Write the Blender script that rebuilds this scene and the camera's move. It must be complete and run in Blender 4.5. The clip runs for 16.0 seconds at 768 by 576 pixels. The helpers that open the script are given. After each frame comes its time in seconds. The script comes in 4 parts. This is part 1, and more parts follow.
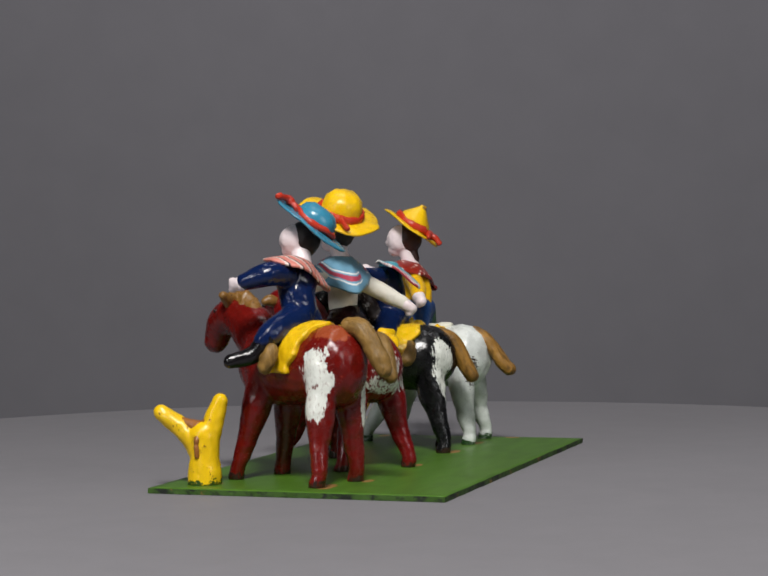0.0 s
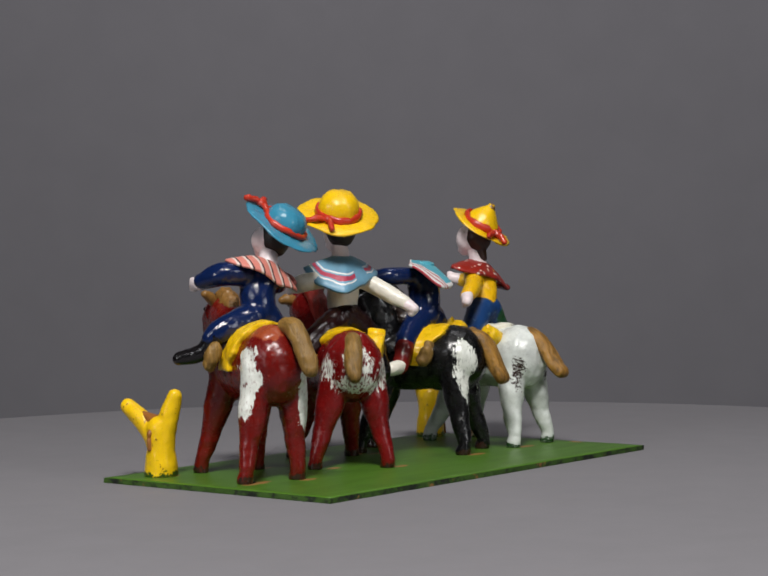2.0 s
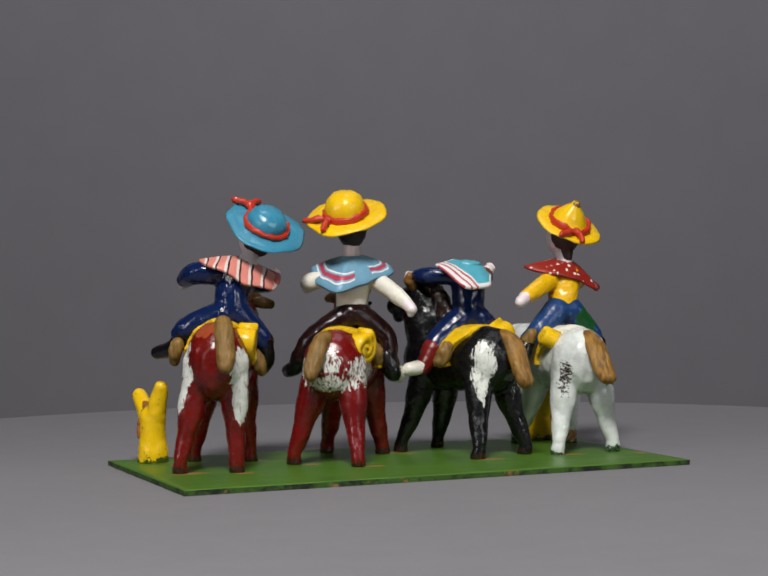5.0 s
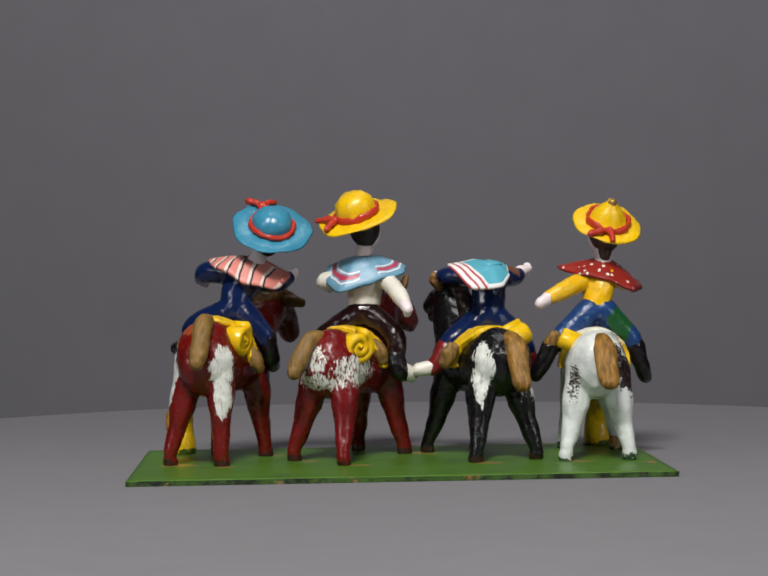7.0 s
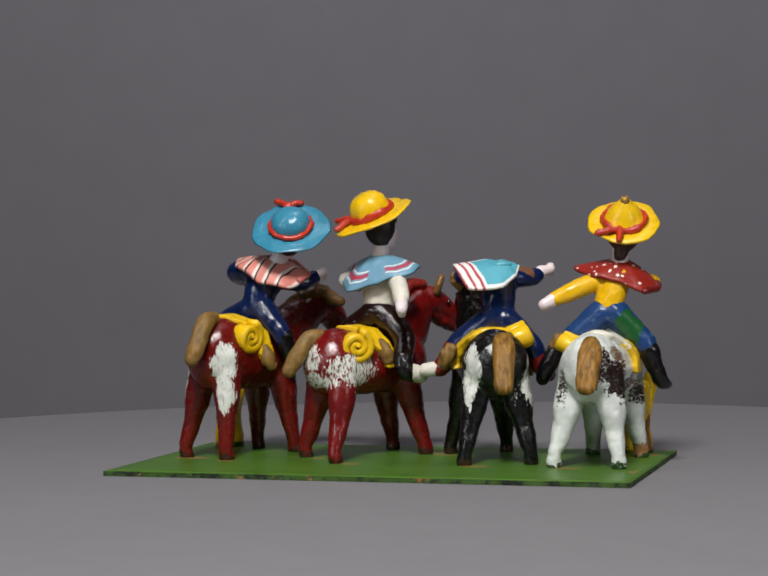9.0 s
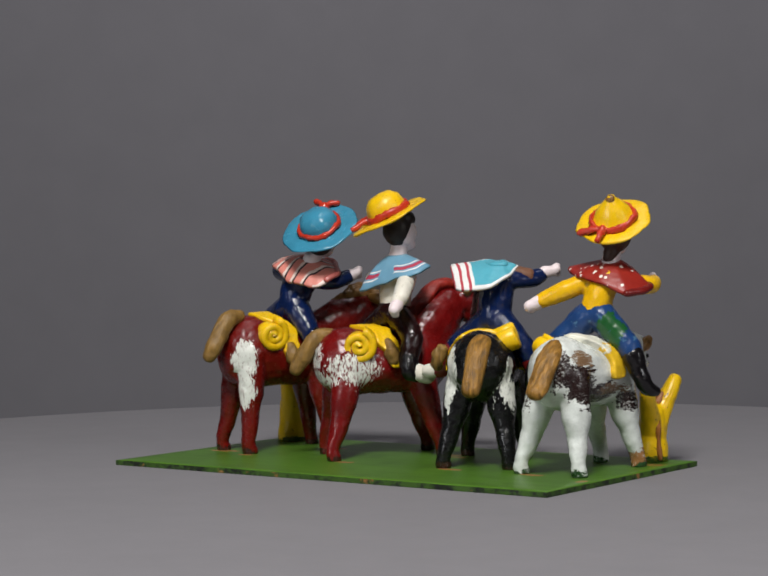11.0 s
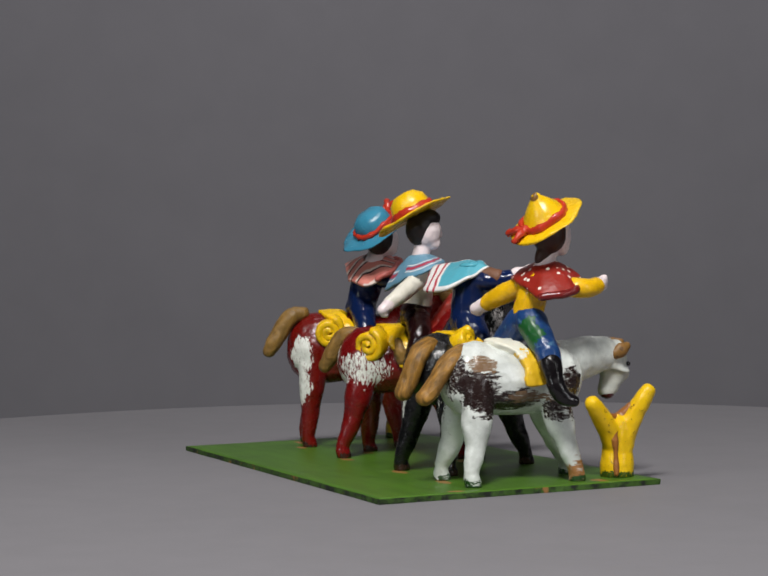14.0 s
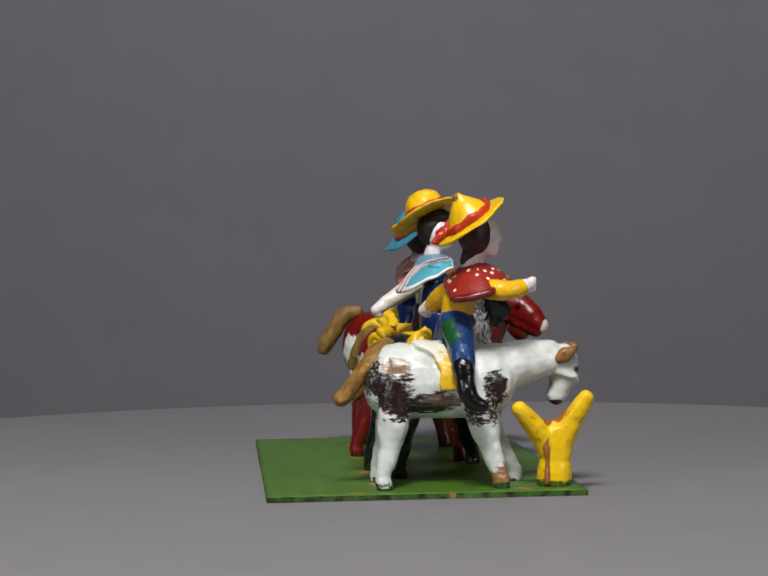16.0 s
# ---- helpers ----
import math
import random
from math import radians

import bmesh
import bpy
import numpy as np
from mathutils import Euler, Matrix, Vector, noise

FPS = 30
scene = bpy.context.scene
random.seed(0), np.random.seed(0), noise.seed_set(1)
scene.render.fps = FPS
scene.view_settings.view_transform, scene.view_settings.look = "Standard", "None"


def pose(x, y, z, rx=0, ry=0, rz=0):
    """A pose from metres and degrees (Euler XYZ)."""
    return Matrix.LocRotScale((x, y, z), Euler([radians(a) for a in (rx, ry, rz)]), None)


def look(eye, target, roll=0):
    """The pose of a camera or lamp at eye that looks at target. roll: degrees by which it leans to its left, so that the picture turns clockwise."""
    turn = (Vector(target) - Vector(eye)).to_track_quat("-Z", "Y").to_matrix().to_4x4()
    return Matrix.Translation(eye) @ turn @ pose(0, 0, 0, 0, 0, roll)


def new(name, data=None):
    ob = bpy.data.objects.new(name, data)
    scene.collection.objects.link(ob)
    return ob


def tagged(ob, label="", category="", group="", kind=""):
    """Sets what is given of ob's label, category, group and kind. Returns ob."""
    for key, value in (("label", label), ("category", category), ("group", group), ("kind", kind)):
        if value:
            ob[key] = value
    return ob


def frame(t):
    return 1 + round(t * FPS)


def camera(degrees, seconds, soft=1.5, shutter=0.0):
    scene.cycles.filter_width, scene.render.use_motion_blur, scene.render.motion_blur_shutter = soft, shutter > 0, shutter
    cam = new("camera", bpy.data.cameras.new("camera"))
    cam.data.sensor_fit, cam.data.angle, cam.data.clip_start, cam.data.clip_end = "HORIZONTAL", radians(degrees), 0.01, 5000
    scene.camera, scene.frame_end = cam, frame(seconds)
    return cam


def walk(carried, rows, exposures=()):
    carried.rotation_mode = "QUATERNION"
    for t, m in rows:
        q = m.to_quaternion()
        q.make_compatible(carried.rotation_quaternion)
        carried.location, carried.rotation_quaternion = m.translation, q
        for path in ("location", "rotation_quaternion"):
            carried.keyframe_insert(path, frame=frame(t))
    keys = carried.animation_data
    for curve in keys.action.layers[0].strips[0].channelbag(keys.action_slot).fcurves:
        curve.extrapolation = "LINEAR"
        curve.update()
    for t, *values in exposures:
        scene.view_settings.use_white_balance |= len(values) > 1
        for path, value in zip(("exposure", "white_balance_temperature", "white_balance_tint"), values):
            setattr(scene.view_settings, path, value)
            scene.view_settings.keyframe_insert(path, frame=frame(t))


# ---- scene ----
# The camera stands still before a turntable that carries a painted clay group on a board.
cam = camera(22.48, 16.0, soft=1.75)
EYE = Vector((0.0, -1.0237, 0.1151))
AIM = Vector((-0.003630, 0.999787, -0.020308))
walk(cam, [(0.0, look(EYE, EYE + AIM, -0.7885)), (16.0, look(EYE, EYE + AIM, -0.7885))], [(0.0, 0.0, 6500, 10), (16.0, 0.0, 6500, 10)])


# ---- light ----
def area(name, eye, target, wide, high, watts, colour):
    data = bpy.data.lights.new(name, "AREA")
    data.shape, data.size, data.size_y, data.energy, data.color = "RECTANGLE", wide, high, watts, colour
    lamp = new(name, data)
    lamp.matrix_world = look(eye, target)
    return lamp


area("key_softbox", (-0.08, -0.92, 1.18), (0, 0.02, 0.05), 0.34, 0.30, 22.0, (1.0, 0.975, 0.95))
area("left_softbox", (-0.95, -0.95, 0.50), (0, 0.0, 0.06), 0.22, 0.34, 3.0, (0.95, 0.97, 1.0))
area("right_softbox", (0.95, -0.95, 0.50), (0, 0.0, 0.06), 0.22, 0.34, 2.5, (0.97, 0.98, 1.0))
# added unseen lamp, turned away from the group to brighten the backdrop
area("backdrop_fill", (0.22, 0.30, 1.95), (0.30, 1.5, 1.12), 0.9, 0.45, 9.3, (0.99, 0.97, 1.0))
world = bpy.data.worlds.new("studio")
world.use_nodes = True
world.node_tree.nodes["Background"].inputs[0].default_value = (0.5, 0.5, 0.52, 1)
world.node_tree.nodes["Background"].inputs[1].default_value = 0.05
scene.world = world


# ---- materials ----
class Net:
    """A small helper to write node materials line by line."""

    def __init__(self, name):
        self.mat = bpy.data.materials.new(name)
        self.mat.use_nodes = True
        self.tree = self.mat.node_tree
        self.bsdf = self.tree.nodes["Principled BSDF"]

    def put(self, socket, value):
        if isinstance(value, bpy.types.NodeSocket):
            self.tree.links.new(value, socket)
        else:
            socket.default_value = value

    def node(self, kind, **inputs):
        n = self.tree.nodes.new(kind)
        for key, value in inputs.items():
            self.put(n.inputs[key], value)
        return n

    def math(self, op, a, b=0.0, clamp=False):
        n = self.tree.nodes.new("ShaderNodeMath")
        n.operation, n.use_clamp = op, clamp
        self.put(n.inputs[0], a)
        self.put(n.inputs[1], b)
        return n.outputs[0]

    def vec(self, op, a, b=(0, 0, 0)):
        n = self.tree.nodes.new("ShaderNodeVectorMath")
        n.operation = op
        self.put(n.inputs[0], a)
        self.put(n.inputs[1], b)
        return n.outputs["Value"] if op in ("LENGTH", "DISTANCE") else n.outputs["Vector"]

    def ramp(self, value, low, high):
        n = self.tree.nodes.new("ShaderNodeMapRange")
        self.put(n.inputs["Value"], value)
        n.inputs["From Min"].default_value, n.inputs["From Max"].default_value = low, high
        return n.outputs["Result"]

    def mix(self, fac, a, b):
        n = self.tree.nodes.new("ShaderNodeMix")
        n.data_type = "RGBA"
        self.put(n.inputs["Factor"], fac)
        self.put(n.inputs[6], a if isinstance(a, bpy.types.NodeSocket) else (*a[:3], 1))
        self.put(n.inputs[7], b if isinstance(b, bpy.types.NodeSocket) else (*b[:3], 1))
        return n.outputs[2]

    def coords(self, which="Object"):
        return self.tree.nodes.new("ShaderNodeTexCoord").outputs[which]

    def noise(self, scale, detail=3.0, rough=0.55, at=None):
        n = self.node("ShaderNodeTexNoise", Scale=scale, Detail=detail, Roughness=rough, Vector=at or self.coords())
        return n.outputs["Fac"]

    def bump(self, height, strength, distance):
        n = self.node("ShaderNodeBump", Strength=strength, Distance=distance, Height=height)
        self.tree.links.new(n.outputs["Normal"], self.bsdf.inputs["Normal"])

    def finish(self, colour, rough, specular=0.42):
        self.put(self.bsdf.inputs["Base Color"], colour if isinstance(colour, bpy.types.NodeSocket) else (*colour, 1))
        self.put(self.bsdf.inputs["Roughness"], rough)
        self.bsdf.inputs["Specular IOR Level"].default_value = specular
        return self.mat


def worn(net, colour, amount=0.25, dark=0.55):
    """Brush-thick and brush-thin paint at two scales."""
    a = net.ramp(net.noise(95, 4), 0.35, 0.7)
    tone = tuple(c * dark for c in colour[:3]) if not isinstance(colour, bpy.types.NodeSocket) else None
    if tone is None:
        n = net.tree.nodes.new("ShaderNodeHueSaturation")
        net.put(n.inputs["Color"], colour)
        n.inputs["Value"].default_value = dark
        tone = n.outputs["Color"]
    c = net.mix(net.math("MULTIPLY", a, amount), colour, tone)
    return c


def paint(name, colour, rough=0.36, chip=None, chips=0.0, amount=0.3, dark=0.5, relief=0.0004, grit=0.35):
    net = Net(name)
    c = worn(net, colour, amount, dark)
    if chip:
        m = net.ramp(net.noise(330, 5, 0.7), 0.69 - chips, 0.71 - chips)
        c = net.mix(m, c, chip)
    net.bump(impasto(net, 0.35 + 0.6 * grit), 0.5, relief * 2.6)
    r = net.math("ADD", net.math("MULTIPLY", net.noise(220, 3), 0.26), rough - 0.23)
    return net.finish(c, r, 0.5)


def impasto(net, weight):
    """The relief of brushed paint, thick in places and thin in others."""
    fine = net.noise(290, 6, 0.68)
    thick = net.ramp(net.noise(75, 3), 0.35, 0.70)
    return net.math("ADD", net.noise(140, 3), net.math("MULTIPLY", fine, net.math("MULTIPLY", net.math("ADD", thick, 0.25), weight)))


def blotch(net, spots, grain=0.35, stroke=(1, 1, 1)):
    """A mask of ragged brushed patches: (centre, radii) in metres on the thing; stroke: the brush's drag."""
    at = net.coords()
    drag = net.vec("MULTIPLY", at, stroke)
    wobble = net.math("ADD", net.math("MULTIPLY", net.math("SUBTRACT", net.noise(170, 4, 0.6, drag), 0.5), 1.5),
                      net.math("MULTIPLY", net.math("SUBTRACT", net.noise(760, 3, 0.6, drag), 0.5), grain * 2))
    out = None
    for centre, radii in spots:
        inv = tuple(1.0 / r for r in radii)
        d = net.vec("LENGTH", net.vec("MULTIPLY", net.vec("SUBTRACT", at, centre), inv))
        d = net.math("SUBTRACT", 1.0, d)
        out = d if out is None else net.math("MAXIMUM", out, d)
    mask = net.ramp(net.math("ADD", out, wobble), -0.04, 0.04)
    thin = net.ramp(net.noise(900, 4, 0.6, drag), 0.25 + 0.13 * grain, 0.39 + 0.13 * grain)
    dry = net.math("ADD", net.math("MULTIPLY", thin, grain, True), 1.0 - grain, True)
    return net.math("MULTIPLY", mask, dry)


HOOF = [((x * 0.001, y * 0.001, 0.0), (0.0075, 0.0075, 0.0036)) for x in (-16, 16) for y in (-29, 29)]


def coat(name, base, layers, rough=0.36, hoof=(0.028, 0.012, 0.008), scuff=None, stroke=(1, 1, 0.4)):
    """A horse's paint: base colour and layers of (colour, spots, grain)."""
    net = Net(name)
    c = worn(net, base, 0.5, 0.4)
    c = net.mix(net.math("MULTIPLY", net.ramp(net.noise(38, 5, 0.65), 0.5, 0.72), 0.45), c, tuple(v * 0.45 for v in base))
    if scuff:
        c = net.mix(net.ramp(net.noise(420, 5, 0.7), 0.61, 0.74), c, scuff)
    for colour, spots, grain in [*layers, (hoof, HOOF, 0.6)]:
        c = net.mix(blotch(net, spots, grain, stroke), c, colour)
    net.bump(impasto(net, 0.6), 0.5, 0.0011)
    r = net.math("ADD", net.math("MULTIPLY", net.noise(220, 3), 0.26), rough - 0.23)
    return net.finish(c, r, 0.5)


def grey_paint(name, colour, rough, scale):
    net = Net(name)
    a = net.ramp(net.noise(scale, 4), 0.3, 0.75)
    b = net.ramp(net.noise(scale * 14, 3), 0.3, 0.75)
    c = net.mix(net.math("ADD", net.math("MULTIPLY", a, 0.6), net.math("MULTIPLY", b, 0.4)), tuple(v * 0.93 for v in colour), tuple(v * 1.06 for v in colour))
    net.bump(net.noise(scale * 90, 3), 0.15, 0.0006)
    return net.finish(c, rough, 0.3)


WALL = grey_paint("grey_backdrop", (0.247, 0.241, 0.263), 0.9, 1.2)
# for the unseen sides of the room, dark to keep fill light low
DIM = grey_paint("low_bounce_grey", (0.05, 0.05, 0.052), 0.9, 1.2)
DISC = grey_paint("grey_turntable", (0.197, 0.191, 0.204), 0.7, 3.0)
RED = (0.155, 0.0055, 0.0035)
WHITE = (0.72, 0.74, 0.68)
BLACK = (0.0045, 0.0045, 0.005)
YELLOW = paint("yellow_paint", (0.86, 0.53, 0.006), 0.38, (0.35, 0.16, 0.01), 0.02)
BARK = paint("brown_stump_paint", (0.30, 0.11, 0.02), 0.5)
OCHRE = paint("ochre_brown_paint", (0.23, 0.115, 0.026), 0.5, (0.09, 0.04, 0.012), 0.09)
NAVY = paint("navy_paint", (0.0045, 0.014, 0.066), 0.27, (0.06, 0.11, 0.24), 0.0, relief=0.0004, grit=0.55)
JEANS = paint("blue_jeans_paint", (0.012, 0.045, 0.15), 0.34, (0.06, 0.14, 0.25), 0.06)
DARK = paint("dark_brown_paint", (0.014, 0.004, 0.004), 0.27, (0.2, 0.12, 0.1), -0.02, relief=0.0005, grit=0.7)
BOOT = paint("black_boot_paint", (0.006, 0.005, 0.006), 0.32, (0.08, 0.05, 0.04), 0.02)
HAIR = paint("brown_black_hair_paint", (0.010, 0.005, 0.0045), 0.62)
BROWNHAIR = paint("brown_hair_paint", (0.040, 0.014, 0.009), 0.6)
SKIN = paint("pale_pink_paint", (0.82, 0.71, 0.72), 0.4, (0.3, 0.16, 0.1), -0.02, 0.2, 0.7)
CREAM = paint("cream_white_paint", (0.78, 0.75, 0.65), 0.4, (0.3, 0.22, 0.12), -0.02, 0.25, 0.7)
BLUE = paint("light_blue_paint", (0.045, 0.25, 0.38), 0.34, (0.2, 0.45, 0.55), 0.0)
BAND = paint("red_band_paint", (0.50, 0.036, 0.016), 0.34, (0.25, 0.01, 0.01), 0.03)
BOOTRED = paint("red_boot_paint", (0.17, 0.012, 0.010), 0.32, (0.05, 0.01, 0.01), 0.03)
SHIRT = paint("yellow_shirt_paint", (0.84, 0.48, 0.006), 0.36, (0.40, 0.16, 0.01), 0.01)
PINK = paint("pink_hem_paint", (0.50, 0.13, 0.11), 0.4, (0.25, 0.05, 0.05), 0.03)
COLLAR = paint("turquoise_collar_paint", (0.09, 0.40, 0.50), 0.38)
CLAY = paint("bare_brown_clay", (0.16, 0.065, 0.03), 0.7)
MANE = paint("black_brown_mane_paint", (0.022, 0.012, 0.009), 0.5, (0.42, 0.38, 0.36), 0.10)
def tail_paint(name, colour, groove=0.24):
    net = Net(name)
    strand = net.noise(1.0, 4, 0.65, net.vec("MULTIPLY", net.coords(), (620.0, 150.0, 110.0)))
    c = net.mix(net.ramp(strand, 0.32, 0.66), tuple(v * groove for v in colour), colour)
    c = net.mix(net.ramp(net.noise(120, 3), 0.5, 0.8), c, tuple(v * 0.55 for v in colour))
    net.bump(strand, 0.9, 0.0016)
    return net.finish(c, 0.42)


TAIL_DARK = tail_paint("olive_brown_tail_paint", (0.31, 0.175, 0.042), 0.45)
TAIL_LIGHT = tail_paint("yellow_ochre_tail_paint", (0.40, 0.20, 0.035))
REDMANE = tail_paint("ribbed_bright_red_mane_paint", (0.36, 0.022, 0.012), 0.4)
GREEN = (0.070, 0.172, 0.014)


def striped_pink():
    net = Net("pink_striped_paint")
    x = net.node("ShaderNodeSeparateXYZ", Vector=net.coords()).outputs
    s = net.math("ADD", net.math("MULTIPLY", x[0], 1000.0), net.math("MULTIPLY", x[1], -520.0))
    s = net.math("ADD", s, net.math("MULTIPLY", net.noise(90, 2), 2.4))
    f = net.math("FRACT", net.math("DIVIDE", s, 6.6))
    c = worn(net, (0.70, 0.24, 0.19), 0.35, 0.6)
    c = net.mix(net.math("LESS_THAN", f, 0.24), c, (0.74, 0.60, 0.54))
    c = net.mix(net.math("LESS_THAN", net.math("ABSOLUTE", net.math("SUBTRACT", f, 0.30)), 0.075), c, (0.03, 0.012, 0.014))
    net.bump(net.noise(300, 3), 0.5, 0.0006)
    return net.finish(c, 0.4)


def banded_blue(name, ground):
    """Blue collar with white and red bands near its rim."""
    net = Net(name)
    uv = net.node("ShaderNodeSeparateXYZ", Vector=net.coords("UV")).outputs
    v = net.math("ADD", uv[1], net.math("MULTIPLY", net.math("SUBTRACT", net.noise(140, 3), 0.5), 0.10))
    c = worn(net, ground, 0.35, 0.6)
    band = lambda mid, half: net.math("LESS_THAN", net.math("ABSOLUTE", net.math("SUBTRACT", v, mid)), half)
    gap = net.math("GREATER_THAN", net.math("ABSOLUTE", net.math("SUBTRACT", uv[0], 0.765)), 0.062)
    c = net.mix(net.math("MULTIPLY", band(0.72, 0.135), gap), c, (0.74, 0.74, 0.72))
    c = net.mix(net.math("MULTIPLY", band(0.72, 0.095), gap), c, (0.17, 0.35, 0.48))
    c = net.mix(net.math("MULTIPLY", band(0.72, 0.055), gap), c, (0.42, 0.05, 0.09))
    net.bump(net.noise(300, 3), 0.5, 0.0006)
    return net.finish(c, 0.38)


def striped_corner():
    """Light blue collar, white along its rim, with red and white stripes on one corner."""
    net = Net("light_blue_striped_corner_paint")
    uv = net.node("ShaderNodeSeparateXYZ", Vector=net.coords("UV")).outputs
    v = net.math("ADD", uv[1], net.math("MULTIPLY", net.math("SUBTRACT", net.noise(140, 3), 0.5), 0.08))
    c = worn(net, (0.09, 0.40, 0.50), 0.35, 0.6)
    c = net.mix(net.math("GREATER_THAN", v, 0.88), c, (0.76, 0.76, 0.74))
    x = net.node("ShaderNodeSeparateXYZ", Vector=net.coords()).outputs
    e = net.math("ADD", net.math("MULTIPLY", x[0], -730.0), net.math("MULTIPLY", x[1], -680.0))
    e = net.math("ADD", e, net.math("MULTIPLY", net.noise(120, 2), 1.6))
    corner = net.math("GREATER_THAN", e, 11.4)
    c = net.mix(corner, c, (0.76, 0.76, 0.74))
    f = net.math("FRACT", net.math("DIVIDE", net.math("SUBTRACT", e, 11.4), 4.0))
    c = net.mix(net.math("MULTIPLY", corner, net.math("LESS_THAN", net.math("ABSOLUTE", net.math("SUBTRACT", f, 0.55)), 0.17)), c, (0.45, 0.06, 0.08))
    net.bump(net.noise(300, 3), 0.5, 0.0006)
    return net.finish(c, 0.38)


def dotted_red():
    net = Net("red_dotted_paint")
    n = net.node("ShaderNodeTexVoronoi", Scale=255.0, Randomness=0.7, Vector=net.coords())
    c = worn(net, (0.30, 0.020, 0.012), 0.4, 0.55)
    c = net.mix(net.math("LESS_THAN", n.outputs["Distance"], 0.25), c, (0.78, 0.70, 0.62))
    net.bump(net.noise(300, 3), 0.5, 0.0006)
    return net.finish(c, 0.38)


def stump_paint():
    net = Net("yellow_stump_paint")
    c = worn(net, (0.86, 0.54, 0.006), 0.4, 0.6)
    c = net.mix(net.ramp(net.noise(300, 5, 0.7), 0.63, 0.66), c, (0.22, 0.09, 0.01))
    c = net.mix(blotch(net, [((0.0, 0.0, 0.0), (0.011, 0.011, 0.0035))], 0.5), c, (0.03, 0.07, 0.008))
    net.bump(impasto(net, 0.4), 0.5, 0.001)
    return net.finish(c, 0.3)


def pale_pad():
    net = Net("white_yellow_pad_paint")
    c = worn(net, (0.84, 0.52, 0.02), 0.35, 0.6)
    c = net.mix(blotch(net, [((0.003, -0.010, 0.070), (0.022, 0.014, 0.014))], 0.2), c, (0.74, 0.73, 0.62))
    net.bump(net.noise(200, 3), 0.6, 0.001)
    return net.finish(c, 0.38)


def patched_jeans():
    net = Net("blue_green_jeans_paint")
    c = worn(net, (0.012, 0.050, 0.17), 0.5, 0.45)
    c = net.mix(blotch(net, [((0.012, -0.004, 0.001), (0.006, 0.008, 0.009)), ((0.010, -0.006, 0.004), (0.005, 0.007, 0.006))], 0.3), c, (0.010, 0.085, 0.018))
    c = net.mix(net.ramp(net.noise(240, 4), 0.62, 0.68), c, (0.06, 0.14, 0.24))
    net.bump(net.noise(200, 3), 0.5, 0.001)
    return net.finish(c, 0.32)


def board_paint():
    net = Net("green_board_paint")
    at = net.coords()
    streak = net.noise(1.0, 5, 0.6, net.vec("MULTIPLY", at, (28.0, 170.0, 90.0)))
    c = net.mix(net.ramp(streak, 0.3, 0.7), GREEN, tuple(v * 0.72 for v in GREEN))
    c = net.mix(net.ramp(net.noise(45, 5, 0.6), 0.54, 0.82), c, (0.034, 0.086, 0.010))
    spots = [((-.118, -.006, .004), (0.0094, 0.0043, .004)), ((-.092, -.018, .004), (0.0058, 0.0029, .004)), ((-.066, .036, .004), (0.0050, 0.0029, .004)),
             ((-.047, .004, .004), (0.0050, 0.0029, .004)), ((-.022, -.020, .004), (0.0072, 0.0029, .004)), ((.048, -.020, .004), (0.0072, 0.0029, .004)),
             ((.098, -.019, .004), (0.0065, 0.0029, .004)), ((.012, .037, .004), (0.0058, 0.0029, .004)), ((.020, .030, .004), (0.0065, 0.0022, .004)),
             ((.130, .050, .004), (0.0050, 0.0043, .004)), ((-.118, .053, .004), (0.0072, 0.0043, .004)), ((.134, -.030, .003), (0.0022, 0.0043, .003))]
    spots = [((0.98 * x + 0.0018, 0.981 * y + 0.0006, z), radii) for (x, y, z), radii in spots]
    c = net.mix(blotch(net, spots, 0.6), c, (0.30, 0.15, 0.045))
    nicks = net.noise(1.0, 4, 0.65, net.vec("MULTIPLY", at, (60.0, 260.0, 60.0)))
    c = net.mix(net.ramp(nicks, 0.72, 0.74), c, (0.02, 0.04, 0.008))
    net.bump(streak, 0.35, 0.0006)
    return net.finish(c, 0.42, 0.4)


def edge_paint():
    net = Net("board_edge_paint")
    c = net.mix(net.ramp(net.noise(150, 5, 0.7), 0.40, 0.54), (0.012, 0.016, 0.011), (0.042, 0.095, 0.014))
    c = net.mix(net.ramp(net.noise(90, 4, 0.6), 0.64, 0.70), c, (0.26, 0.13, 0.04))
    net.bump(net.noise(240, 4), 0.8, 0.001)
    return net.finish(c, 0.6, 0.3)


